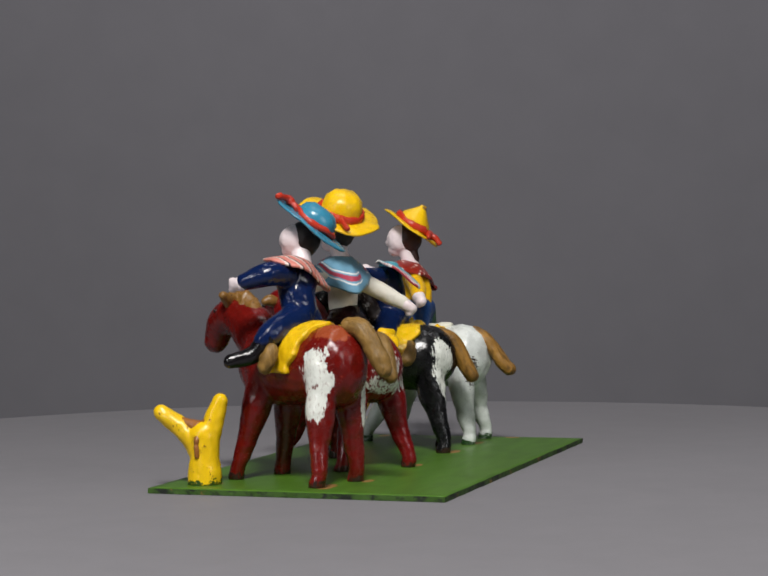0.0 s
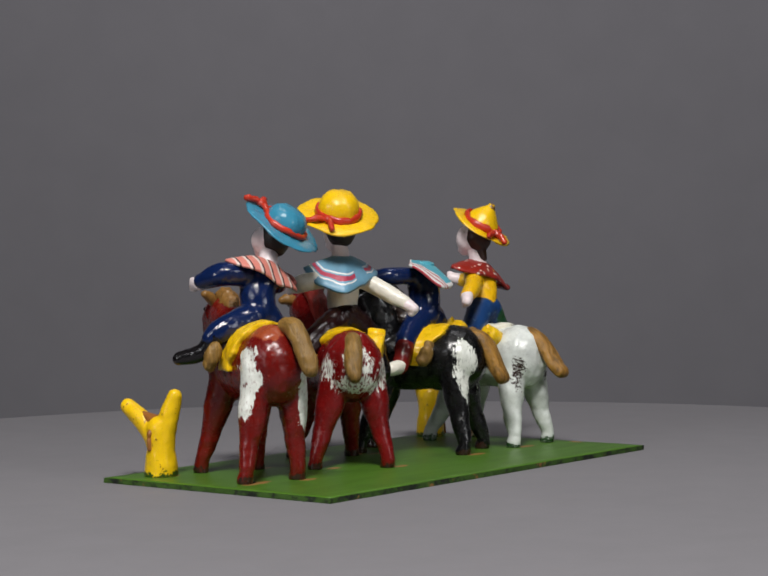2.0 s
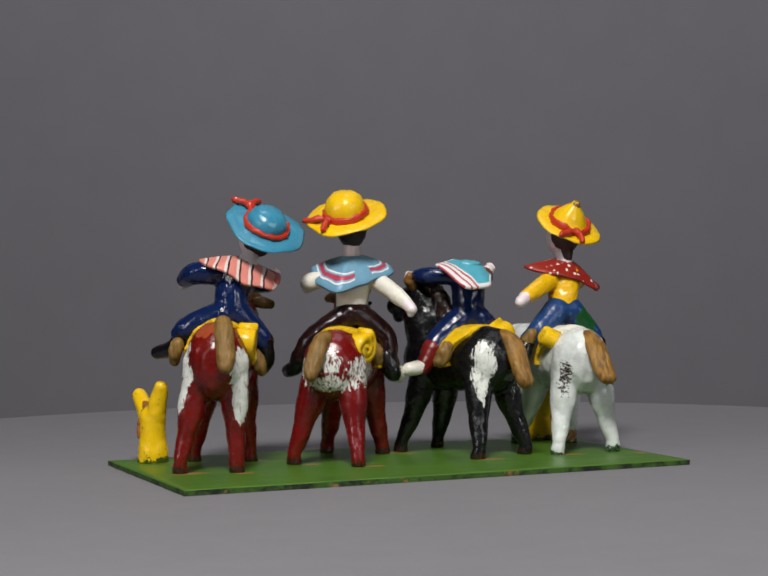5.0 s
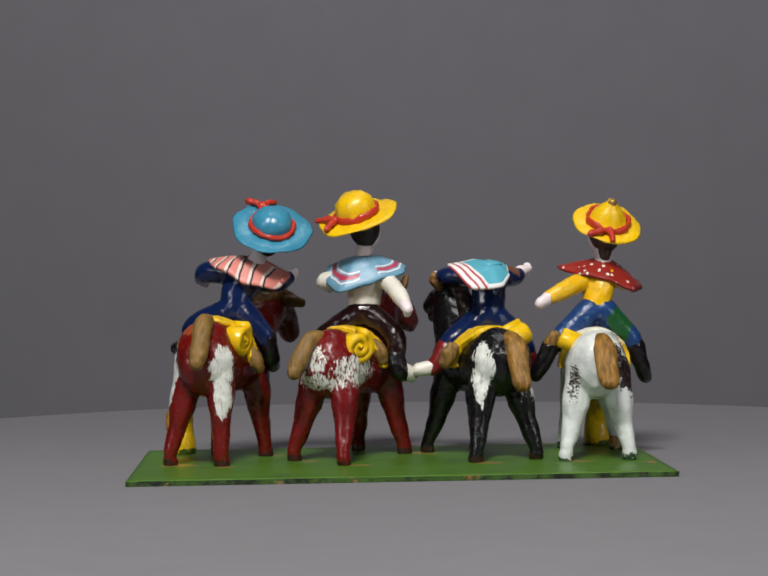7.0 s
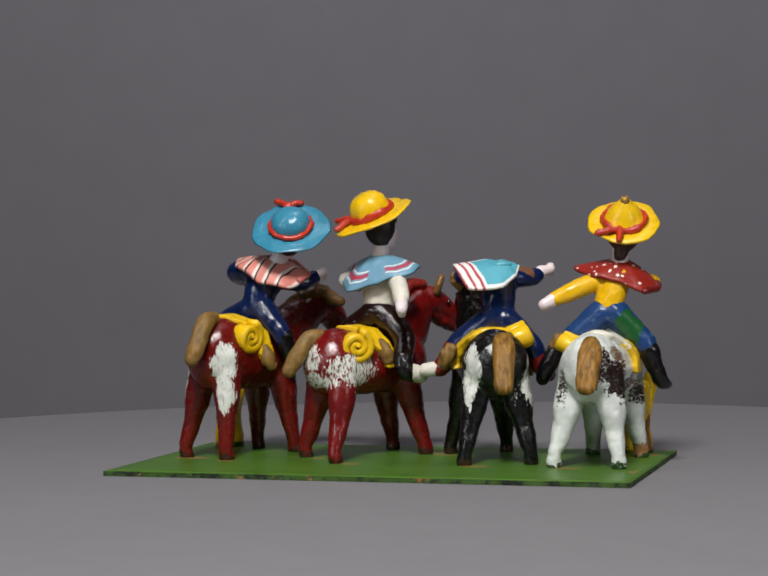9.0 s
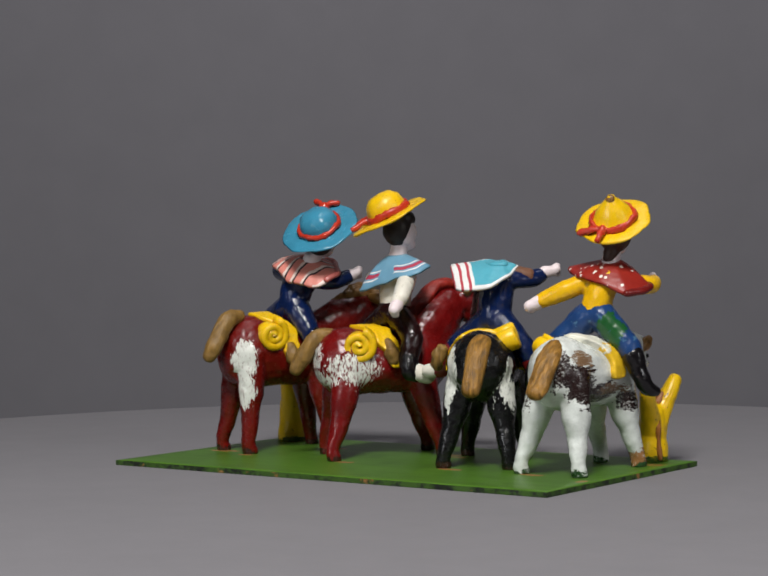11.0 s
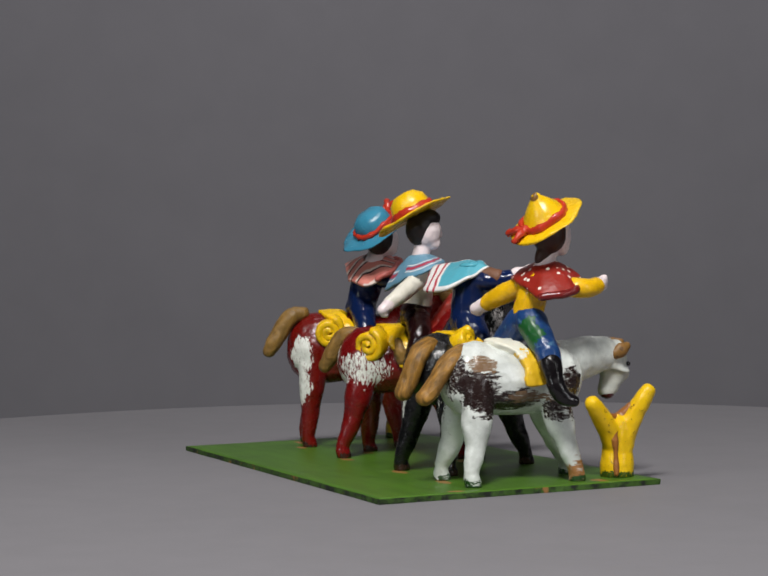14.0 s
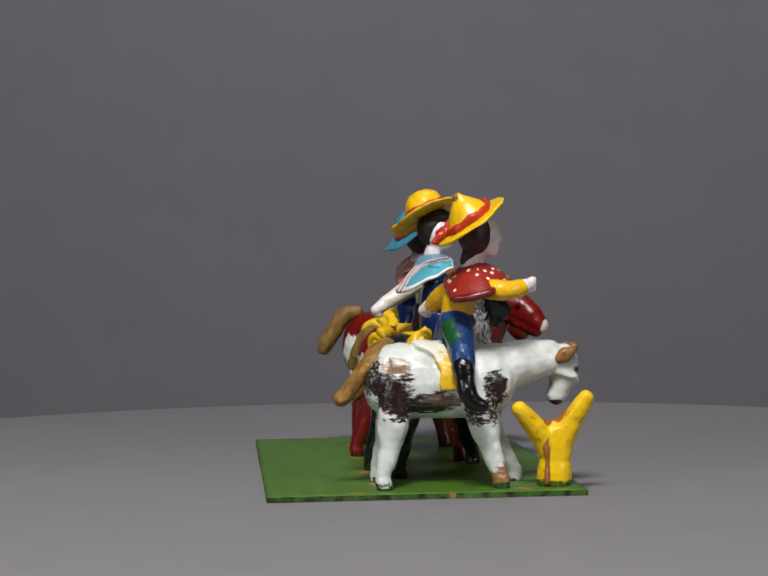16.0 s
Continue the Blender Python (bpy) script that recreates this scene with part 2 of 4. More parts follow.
# ---- shape tools ----
def tube(bm, pts, seg=16, steps=5):
    """A rounded clay limb through (x, y, z, r) or (x, y, z, r across, r up) in mm; ends are domed."""
    P = [Vector(p[:3]) * 0.001 for p in pts]
    R = [((p[3], p[4]) if len(p) > 4 else (p[3], p[3])) for p in pts]
    R = [(a * 0.001, b * 0.001) for a, b in R]
    line = []
    for i in range(len(P) - 1):
        p0, p1, p2, p3 = P[max(i - 1, 0)], P[i], P[i + 1], P[min(i + 2, len(P) - 1)]
        for k in range(steps):
            t = k / steps
            q = 0.5 * ((2 * p1) + (p2 - p0) * t + (2 * p0 - 5 * p1 + 4 * p2 - p3) * t * t + (3 * p1 - p0 - 3 * p2 + p3) * t ** 3)
            s = t * t * (3 - 2 * t)
            line.append((q, R[i][0] * (1 - s) + R[i + 1][0] * s, R[i][1] * (1 - s) + R[i + 1][1] * s))
    line.append((P[-1], *R[-1]))
    tang = [(line[min(i + 1, len(line) - 1)][0] - line[max(i - 1, 0)][0]).normalized() for i in range(len(line))]
    rings = []
    for end in (0, 1):
        q, a, b = line[-1 if end else 0]
        d = tang[-1 if end else 0] * (1 if end else -1)
        caps = [(q + d * (min(a, b) * math.sin(u)), a * math.cos(u), b * math.cos(u)) for u in (radians(25), radians(50), radians(72))]
        rings.append(caps)
    full = [(c, tang[0]) for c in reversed(rings[0])] + [(l, t) for l, t in zip(line, tang)] + [(c, tang[-1]) for c in rings[1]]
    loops = []
    for (q, a, b), t in full:
        side = t.cross(Vector((0, 0, 1)))
        side = side.normalized() if side.length > 0.15 else Vector((1, 0, 0))
        if loops and side.dot(last) < 0:
            side = -side
        last = side
        up = side.cross(t).normalized()
        loops.append([bm.verts.new(q + side * (a * math.cos(f)) + up * (b * math.sin(f))) for f in (2 * math.pi * k / seg for k in range(seg))])
    for A, B in zip(loops, loops[1:]):
        for k in range(seg):
            bm.faces.new((A[k], A[(k + 1) % seg], B[(k + 1) % seg], B[k]))
    bm.faces.new(loops[0])
    bm.faces.new(loops[-1])
    bmesh.ops.recalc_face_normals(bm, faces=bm.faces)
    return bm


def ball(bm, x, y, z, a, b, c, turn=None):
    m = Matrix.Translation(Vector((x, y, z)) * 0.001) @ (turn or Matrix()) @ Matrix.Diagonal((a * 0.001, b * 0.001, c * 0.001, 1))
    bmesh.ops.create_uvsphere(bm, u_segments=20, v_segments=12, radius=1, matrix=m)
    return bm


def lumps(bm, amount=0.35, scale=110.0, seed=0.0):
    """The unevenness of clay pressed by hand, in mm."""
    bm.normal_update()
    off = Vector((seed, seed * 1.7, -seed))
    for v in bm.verts:
        n = noise.noise(v.co * scale + off) + 0.5 * noise.noise(v.co * scale * 2.6 - off)
        v.co += v.normal * n * amount * 0.001
    return bm


def blend(bm, voxel=0.9, smooth=2):
    """Melts overlapping lumps of clay into one skin."""
    me = bpy.data.meshes.new("clay")
    bm.to_mesh(me)
    bm.free()
    ob = new("clay", me)
    mod = ob.modifiers.new("melt", "REMESH")
    mod.mode, mod.voxel_size = "VOXEL", voxel * 0.001
    skin = bpy.data.meshes.new_from_object(ob.evaluated_get(bpy.context.evaluated_depsgraph_get()))
    out = bmesh.new()
    out.from_mesh(skin)
    bpy.data.objects.remove(ob)
    bpy.data.meshes.remove(me)
    bpy.data.meshes.remove(skin)
    for _ in range(smooth):
        bmesh.ops.smooth_vert(out, verts=out.verts, factor=0.5, use_axis_x=True, use_axis_y=True, use_axis_z=True)
    return out


def fill(name, bm, materials):
    me = bpy.data.meshes.new(name)
    bm.to_mesh(me)
    bm.free()
    for m in materials:
        me.materials.append(m)
    me.polygons.foreach_set("use_smooth", [True] * len(me.polygons))
    return me


def part(name, bm, material, parent, label=""):
    ob = new(name, fill(name, bm, [material]))
    ob.parent = parent
    if label:
        ob["label"] = label
    return ob


def thing(name, m, label, category, group=""):
    ob = new(name)
    ob.matrix_world = m
    ob.empty_display_size = 0.01
    return tagged(ob, label, category, group)


def gather(main, sub, index):
    for f in sub.faces:
        f.material_index = index
    me = bpy.data.meshes.new("lump")
    sub.to_mesh(me)
    sub.free()
    main.from_mesh(me)
    bpy.data.meshes.remove(me)


def box(bm, x0, y0, z0, x1, y1, z1):
    m = Matrix.Translation(((x0 + x1) / 2, (y0 + y1) / 2, (z0 + z1) / 2)) @ Matrix.Diagonal((x1 - x0, y1 - y0, z1 - z0, 1))
    bmesh.ops.create_cube(bm, size=1, matrix=m)
    return bm


TURNING = []


def turning(ob):
    TURNING.append((ob, ob.matrix_world.copy()))
    return ob


# ---- the studio ----
def slab(name, x0, y0, z0, x1, y1, z1, material, label, category):
    ob = new(name, fill(name, box(bmesh.new(), x0, y0, z0, x1, y1, z1), [material]))
    for p in ob.data.polygons:
        p.use_smooth = False
    return tagged(ob, label, category, "", "structure")


# Floor, ceiling and the three dark walls are unseen, dark to cut bounced light.
slab("floor", -2.1, -2.6, -0.9, 2.1, 1.6, -0.8, DIM, "unseen studio floor, dark grey to cut bounced light", "floor")
slab("ceiling", -2.1, -2.6, 2.2, 2.1, 1.6, 2.3, DIM, "unseen studio ceiling, dark grey to cut bounced light", "ceiling")
slab("wall_north", -2.1, 1.5, -0.8, 2.1, 1.6, 2.2, WALL, "plain matt grey studio backdrop wall", "wall")
slab("wall_south", -2.1, -2.6, -0.8, 2.1, -2.5, 2.2, DIM, "unseen studio wall, dark grey to cut bounced light", "wall")
slab("wall_west", -2.1, -2.5, -0.8, -2.0, 1.5, 2.2, DIM, "unseen studio wall, dark grey to cut bounced light", "wall")
slab("wall_east", 2.0, -2.5, -0.8, 2.1, 1.5, 2.2, DIM, "unseen studio wall, dark grey to cut bounced light", "wall")


def build_turntable():
    n = 128

    def lathe(profile):
        bm = bmesh.new()
        rings = []
        for r, z in profile:
            rings.append([bm.verts.new((0, 0, z))] if r == 0 else [bm.verts.new((r * math.cos(a), r * math.sin(a), z)) for a in (2 * math.pi * k / n for k in range(n))])
        for A, B in zip(rings, rings[1:]):
            for k in range(n):
                j = (k + 1) % n
                bm.faces.new((A[0], B[k], B[j]) if len(A) == 1 else (A[k], B[0], A[j]) if len(B) == 1 else (A[k], B[k], B[j], A[j]))
        bmesh.ops.recalc_face_normals(bm, faces=bm.faces)
        return bm

    top = thing("turntable", pose(0, 0, 0), "round matt grey turntable disc under the clay group", "turntable")
    part("disc", lathe([(0.0, -0.0003), (0.427, -0.0003), (0.427, -0.018), (0.0, -0.018)]), DISC, top)
    part("rim", lathe([(0.4272, -0.0004), (0.431, -0.0005), (0.4325, -0.0018), (0.4335, -0.004), (0.4335, -0.017), (0.432, -0.02), (0.4272, -0.02), (0.4272, -0.0004)]), DISC, top)
    for piece in top.children:
        for p in piece.data.polygons:
            p.use_smooth = False
    turning(top)
    foot = bmesh.new()
    bmesh.ops.create_cone(foot, cap_ends=True, segments=48, radius1=0.16, radius2=0.12, depth=0.779, matrix=Matrix.Translation((0, 0, -0.4105)))
    tagged(new("pedestal", fill("pedestal", foot, [WALL])), "plain grey pedestal under the turntable disc", "pedestal")


build_turntable()


# ---- the board ----
TOP = 0.0026


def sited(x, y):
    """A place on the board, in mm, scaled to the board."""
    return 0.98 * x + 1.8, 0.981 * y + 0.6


def build_board():
    bm = bmesh.new()
    nx, ny = 70, 38
    x0, x1, y0, y1 = -0.1353, 0.1390, -0.0704, 0.0783
    grid = {}
    for i in range(nx + 1):
        for j in range(ny + 1):
            x, y = x0 + (x1 - x0) * i / nx, y0 + (y1 - y0) * j / ny
            for k, z in ((0, -0.0002), (1, TOP)):
                rim = i in (0, nx) or j in (0, ny)
                if k == 0 and not rim:
                    continue
                w = 0.00045 * noise.noise(Vector((x * 90, y * 90, z * 300))) if rim else 0
                dz = 0.00012 * noise.noise(Vector((x * 30, y * 30, 4))) - (0.0003 if rim and k else 0)
                sx = -1 if i == 0 else 1 if i == nx else 0
                sy = -1 if j == 0 else 1 if j == ny else 0
                grid[i, j, k] = bm.verts.new((x + w * sx, y + w * sy, z + (dz if k else 0)))
    for i in range(nx):
        for j in range(ny):
            bm.faces.new((grid[i, j, 1], grid[i + 1, j, 1], grid[i + 1, j + 1, 1], grid[i, j + 1, 1]))
    rim = [(i, 0) for i in range(nx)] + [(nx, j) for j in range(ny)] + [(i, ny) for i in range(nx, 0, -1)] + [(0, j) for j in range(ny, 0, -1)]
    for a, b in zip(rim, rim[1:] + rim[:1]):
        f = bm.faces.new((grid[(*a, 0)], grid[(*b, 0)], grid[(*b, 1)], grid[(*a, 1)]))
        f.material_index = 1
    f = bm.faces.new([grid[(*a, 0)] for a in reversed(rim)])
    f.material_index = 1
    ob = new("board", fill("board", bm, [board_paint(), edge_paint()]))
    for p in ob.data.polygons:
        p.use_smooth = p.material_index == 0
    tagged(ob, "thin rectangular board painted grass green with chipped dark edges", "board")
    turning(ob)


build_board()


# ---- forked stumps ----
STUMP = stump_paint()


def build_stump(base, left, right, label):
    """A yellow forked stump: base on the board, tips of its two branches, in mm from the board's axis."""
    bx, by = base
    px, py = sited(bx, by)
    l = (left[0] - bx, left[1] - by, left[2] - 3.1)
    r = (right[0] - bx, right[1] - by, right[2] - 3.1)
    ob = thing("forked_stump", pose(px * 0.001, py * 0.001, TOP), label, "stump", "forked stumps")
    bm = bmesh.new()
    tube(bm, [(0, 0, -0.2, 8.4), (0, 0, 5, 8.3), (0, 0, 15, 7.1), (0, 0, 24, 6.9)])
    tube(bm, [(l[0] * 0.1, l[1] * 0.1, 16, 5.8), (l[0] * 0.45, l[1] * 0.45, 26, 5.0), (l[0] * 0.93, l[1] * 0.93, l[2] - 3.5, 4.0)])
    tube(bm, [(r[0] * 0.1, r[1] * 0.1, 14, 6.2), (r[0] * 0.4, r[1] * 0.4, 26, 5.5), (r[0] * 0.97, r[1] * 0.97, r[2] - 3.8, 4.0)])
    bm = lumps(blend(bm, 0.8, 2), 0.5, 120, 3)
    for v in bm.verts:
        v.co.z = max(v.co.z, 0)
    part("trunk", bm, STUMP, ob)
    bark = bmesh.new()
    tube(bark, [(l[0] * 0.46, l[1] * 0.46, 30.0, 2.4), (0, 0, 27.0, 4.0), (r[0] * 0.48, r[1] * 0.48, 34, 2.6)])
    tube(bark, [(0, -1, 26, 2.6), (5.6, -4.6, 22, 1.8), (6.2, -4.4, 12, 1.3), (7.2, -4.8, 2, 1.5)] if bx > 0 else [(0, 0, 26, 2.4), (-6.4, 1, 22, 1.6), (-6.9, 1, 14, 1.5)])
    part("bark_strip", lumps(blend(bark, 0.7, 1), 0.4, 200, 1), BARK, ob, "exposed brown strip in the fork")
    turning(ob)


build_stump((-120, 57.5), (-121.2, 81.4, 41), (-117, 50, 47), "yellow forked clay stump with brown bark in its fork")
build_stump((119.8, 66.5), (126.8, 48, 43), (125.8, 81, 48), "yellow forked clay stump beside the drinking white horse")


# ---- horses ----
def build_horse(spec):
    """A clay horse. Its space: origin between the hooves on the board, y forward, x to its right, mm."""
    x, y, heading = spec["at"]
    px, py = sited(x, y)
    m = pose(px * 0.001, py * 0.001, TOP, 0, 0, -heading)
    ob = thing("toy_horse", m, spec["label"], "toy horse", "clay horses")
    back, belly = spec["back"], spec["belly"]
    mid, half = (back + belly) / 2, (back - belly) / 2
    bm = bmesh.new()
    yr, yf = spec["rump"], spec["chest"]
    tube(bm, [(spec["shift"], yr + 15, mid + 1, spec["girth"], half + 1), (spec["shift"], (yr + yf) / 2, mid, 16.5, half - 1), (spec["shift"] * 0.7, yf - 14, mid + 0.5, 16, half)], 24)
    for t in (spec["neck"], spec["head"], *([spec["jaw"]] if "jaw" in spec else [])):
        tube(bm, t, 18)
    legs = spec["legs"]
    for key, (lx, ly) in legs.items():
        hind = key[0] == "r"
        sx = 1 if key[1] == "r" else -1
        top = yr + 15 if hind else yf - 18
        hx = spec["shift"]
        bx = hx + sx * 8.2
        tube(bm, [(bx, top, mid + 1, 9, 9), (bx * 0.66 + lx * 0.34, top * 0.72 + ly * 0.28, belly + 1, 7.5, 7.5),
                  (bx * 0.34 + lx * 0.66, top * 0.36 + ly * 0.64, belly * 0.55, 5.1, 5.1), (lx * 0.96 + bx * 0.04, ly - 0.4, 6.5, 3.8, 3.8), (lx, ly + 0.5, 1.0, 4.2, 4.2)], 16)
    bm = lumps(lumps(blend(bm, 0.75, 3), 0.6, 90, spec["seed"]), 0.08, 300, spec["seed"])
    for v in bm.verts:
        v.co.z = max(v.co.z, 0.0)
    # the legs part from the body under the belly
    cut = (belly - 3.0) * 0.001
    bm.faces.ensure_lookup_table()
    groups = {k: [] for k in legs}
    for f in bm.faces:
        c = f.calc_center_median()
        if c.z < cut:
            k = min(legs, key=lambda k: (c.x * 1000 - legs[k][0]) ** 2 + (c.y * 1000 - legs[k][1]) ** 2)
            groups[k].append(f.index)
    names = {"fl": "leg", "fr": "leg", "rl": "leg", "rr": "leg"}
    me = bpy.data.meshes.new("whole")
    bm.to_mesh(me)
    taken = set()
    for k, idx in groups.items():
        piece = bmesh.new()
        piece.from_mesh(me)
        keep = set(idx)
        taken |= keep
        bmesh.ops.delete(piece, geom=[f for f in piece.faces if f.index not in keep], context="FACES")
        sole = piece.copy()
        bmesh.ops.delete(piece, geom=[f for f in piece.faces if f.calc_center_median().z < 0.0034], context="FACES")
        bmesh.ops.delete(sole, geom=[f for f in sole.faces if f.calc_center_median().z >= 0.0034], context="FACES")
        leg = part(names[k], piece, spec["coat"], ob)
        part("hoof", sole, spec["coat"], leg, "dark worn hoof")
    bmesh.ops.delete(bm, geom=[f for f in bm.faces if f.index in taken], context="FACES")
    bpy.data.meshes.remove(me)
    part("body", bm, spec["coat"], ob)
    tail = tube(bmesh.new(), spec["tail"], 14)
    part("tail", lumps(blend(tail, 0.8, 1), 0.4, 160, spec["seed"] + 2), TAIL_LIGHT if x > 0 else TAIL_DARK, ob, "ochre brown tail")
    for e in spec["ears"]:
        part("ear", lumps(tube(bmesh.new(), e, 12), 0.3, 160, 1), OCHRE, ob, "brown ear")
    for e in spec["eyes"]:
        part("eye", ball(bmesh.new(), *e, 1.15, 1.15, 1.15), BOOT, ob, "dark painted eye")
    if "mane" in spec:
        part("mane", lumps(blend(tube(bmesh.new(), spec["mane"], 12), 0.8, 1), spec.get("curls", 1.5), 200, 5), spec.get("mane_paint", OCHRE), ob)
    # blanket over the back
    bm = bmesh.new()
    ya, yb = spec["blanket"]
    n, k = 22, 10
    rows = []
    for side in (0, 1):
        grid = []
        for i in range(k + 1):
            row = []
            for j in range(n + 1):
                a = radians(-96 + 192 * j / n)
                v = ya + (yb - ya) * i / k + 10.0 * abs(math.sin(a)) ** 2 + (1 - i / k) * 4.0 * max(0.0, math.sin(a))
                w = 1.5 * math.sin(j * 0.75 + spec["seed"] * 2) + 0.8 * math.sin(j * 1.7 + i)
                r1, r2 = spec["girth"] + 0.9 + (2.2 if side else -1.9), half + 0.6 + (2.2 if side else -1.9)
                row.append(bm.verts.new(Vector((spec["shift"] + r1 * math.sin(a), v + (w if i in (0, k) else 0), mid + r2 * math.cos(a))) * 0.001))
            grid.append(row)
        rows.append(grid)
    for side, g in enumerate(rows):
        for i in range(k):
            for j in range(n):
                q = (g[i][j], g[i + 1][j], g[i + 1][j + 1], g[i][j + 1])
                bm.faces.new(q if side else q[::-1])
    edge = lambda g: [g[0][j] for j in range(n)] + [g[i][n] for i in range(k)] + [g[k][j] for j in range(n, 0, -1)] + [g[i][0] for i in range(k, 0, -1)]
    A, B = edge(rows[0]), edge(rows[1])
    for i in range(len(A)):
        j = (i + 1) % len(A)
        bm.faces.new((A[i], A[j], B[j], B[i]))
    bmesh.ops.recalc_face_normals(bm, faces=bm.faces)
    part("saddle_blanket", lumps(blend(bm, 0.6, 4), 0.7, 130, spec["seed"]), spec.get("blanket_paint", YELLOW), ob, "yellow saddle blanket")
    # rolled blanket across the rump, its spiral end showing
    cx, cy, cz, length, tilt = spec["roll"]
    bm = bmesh.new()
    pts = []
    for i in range(44):
        a = i / 43 * 4.4 * math.pi
        r = (0.4 + 7.6 * i / 43) * spec.get("roll_size", 1.0)
        pts.append((r * math.cos(a), r * math.sin(a)))
    prev = None
    for i, (u, v) in enumerate(pts):
        d = Vector((u, v)).normalized() * 2.0
        ring = []
        for xx, ww in ((length / 2, 0.6), (length / 2 - 0.9, 1.0), (-length / 2 + 0.9, 1.0), (-length / 2, 0.6)):
            ring.append(((xx, u + d.x * ww, v + d.y * ww), (xx, u - d.x * ww, v - d.y * ww)))
        vs = [bm.verts.new(Vector(p) * 0.001) for p in [r[0] for r in ring] + [r[1] for r in reversed(ring)]]
        if prev:
            for a in range(8):
                bm.faces.new((prev[a], prev[(a + 1) % 8], vs[(a + 1) % 8], vs[a]))
        else:
            bm.faces.new(vs)
        prev = vs
    bm.faces.new(prev[::-1])
    bmesh.ops.recalc_face_normals(bm, faces=bm.faces)
    bmesh.ops.transform(bm, matrix=Matrix.Translation(Vector((cx, cy, cz)) * 0.001) @ pose(0, 0, 0, 0, tilt, spec.get("roll_turn", 0)), verts=bm.verts)
    part("blanket_roll", lumps(lumps(bm, 0.7, 110, 6), 0.25, 320, 2), YELLOW, ob, "rolled yellow blanket behind the saddle")
    for s in spec["stirrups"]:
        sx, sy, sz = s
        lump = tube(bmesh.new(), [(sx * 0.9, sy - 1, sz + 5, 2.6, 3.4), (sx, sy, sz, 3.4, 4.4), (sx * 1.04, sy + 2, sz - 4, 2.8, 3.6)], 12)
        part("stirrup", lumps(lump, 0.9, 260, 2), TAIL_DARK, ob, "brown clay stirrup")
    turning(ob)
    return ob


P = lambda x, y, z: (x * 0.001, y * 0.001, z * 0.001)
bay = coat("bay_patched_paint", RED, [((0.30, 0.06, 0.02), [(P(-3, -30, 74), P(9, 12, 5))], 0.3),
           (WHITE, [(P(-15, -24, 58), P(7, 10, 13)), (P(-10, -31, 50), P(4, 6, 5)), (P(-14, -26, 40), P(5.5, 6, 9)), (P(19, -31, 52), P(6, 8, 13)), (P(18, -32, 38), P(5, 9, 13)), (P(-13, -32, 64), P(6, 7, 9))], 0.5)], scuff=(0.30, 0.04, 0.022))
red = coat("red_patched_paint", (0.170, 0.005, 0.005), [((0.62, 0.52, 0.44), [(P(-2, 72, 70), P(5, 4, 4))], 0.3), (WHITE, [(P(17, -22, 48), P(8, 13, 8)), (P(3, -36, 43), P(13, 9, 4.5)), (P(3, -34, 54), P(7, 7, 9)), (P(-14, -30, 52), P(5, 8, 7))], 1.0)], scuff=(0.34, 0.04, 0.03))
black = coat("black_patched_paint", BLACK, [((0.34, 0.32, 0.31), [(P(9, 22, 66), P(7, 8, 15))], 1.0), (WHITE, [(P(-14, -32, 50), P(5, 8, 20)), (P(15, -26, 38), P(6, 6, 12)), (P(17, -26, 52), P(3, 4, 5))], 0.6)], scuff=(0.03, 0.035, 0.045))
white = coat("white_patched_paint", (0.74, 0.78, 0.74), [((0.022, 0.010, 0.008), [(P(18, -25, 46), P(9, 11, 11)), (P(18, -8, 38), P(7, 20, 7)), (P(17, 14, 35), P(6, 12, 5)), (P(17, 25, 43), P(7, 6, 13)), (P(9, -34, 54), P(6, 5, 11))], 0.75), ((0.020, 0.010, 0.009), [(P(19, -27, 45), P(9, 10, 8.5)), (P(18, -12, 37), P(7, 11, 4)), (P(18, 27, 42), P(6, 4, 10))], 0.35), ((0.03, 0.014, 0.010), [(P(-13, -33, 42), P(4, 5, 9))], 1.0),
             ((0.20, 0.12, 0.065), [(P(16, -22, 58), P(6, 7, 5)), (P(18, 2, 41), P(5, 12, 3))], 0.8), ((0.30, 0.14, 0.05), [(P(14.5, 27, 4), P(7, 7, 8))], 0.5), ((0.10, 0.012, 0.016), [(P(-10, 54, 37.2), P(6, 5, 2.4))], 0.2)], scuff=(0.50, 0.52, 0.50), hoof=(0.02, 0.06, 0.018), stroke=(1, 0.22, 1))

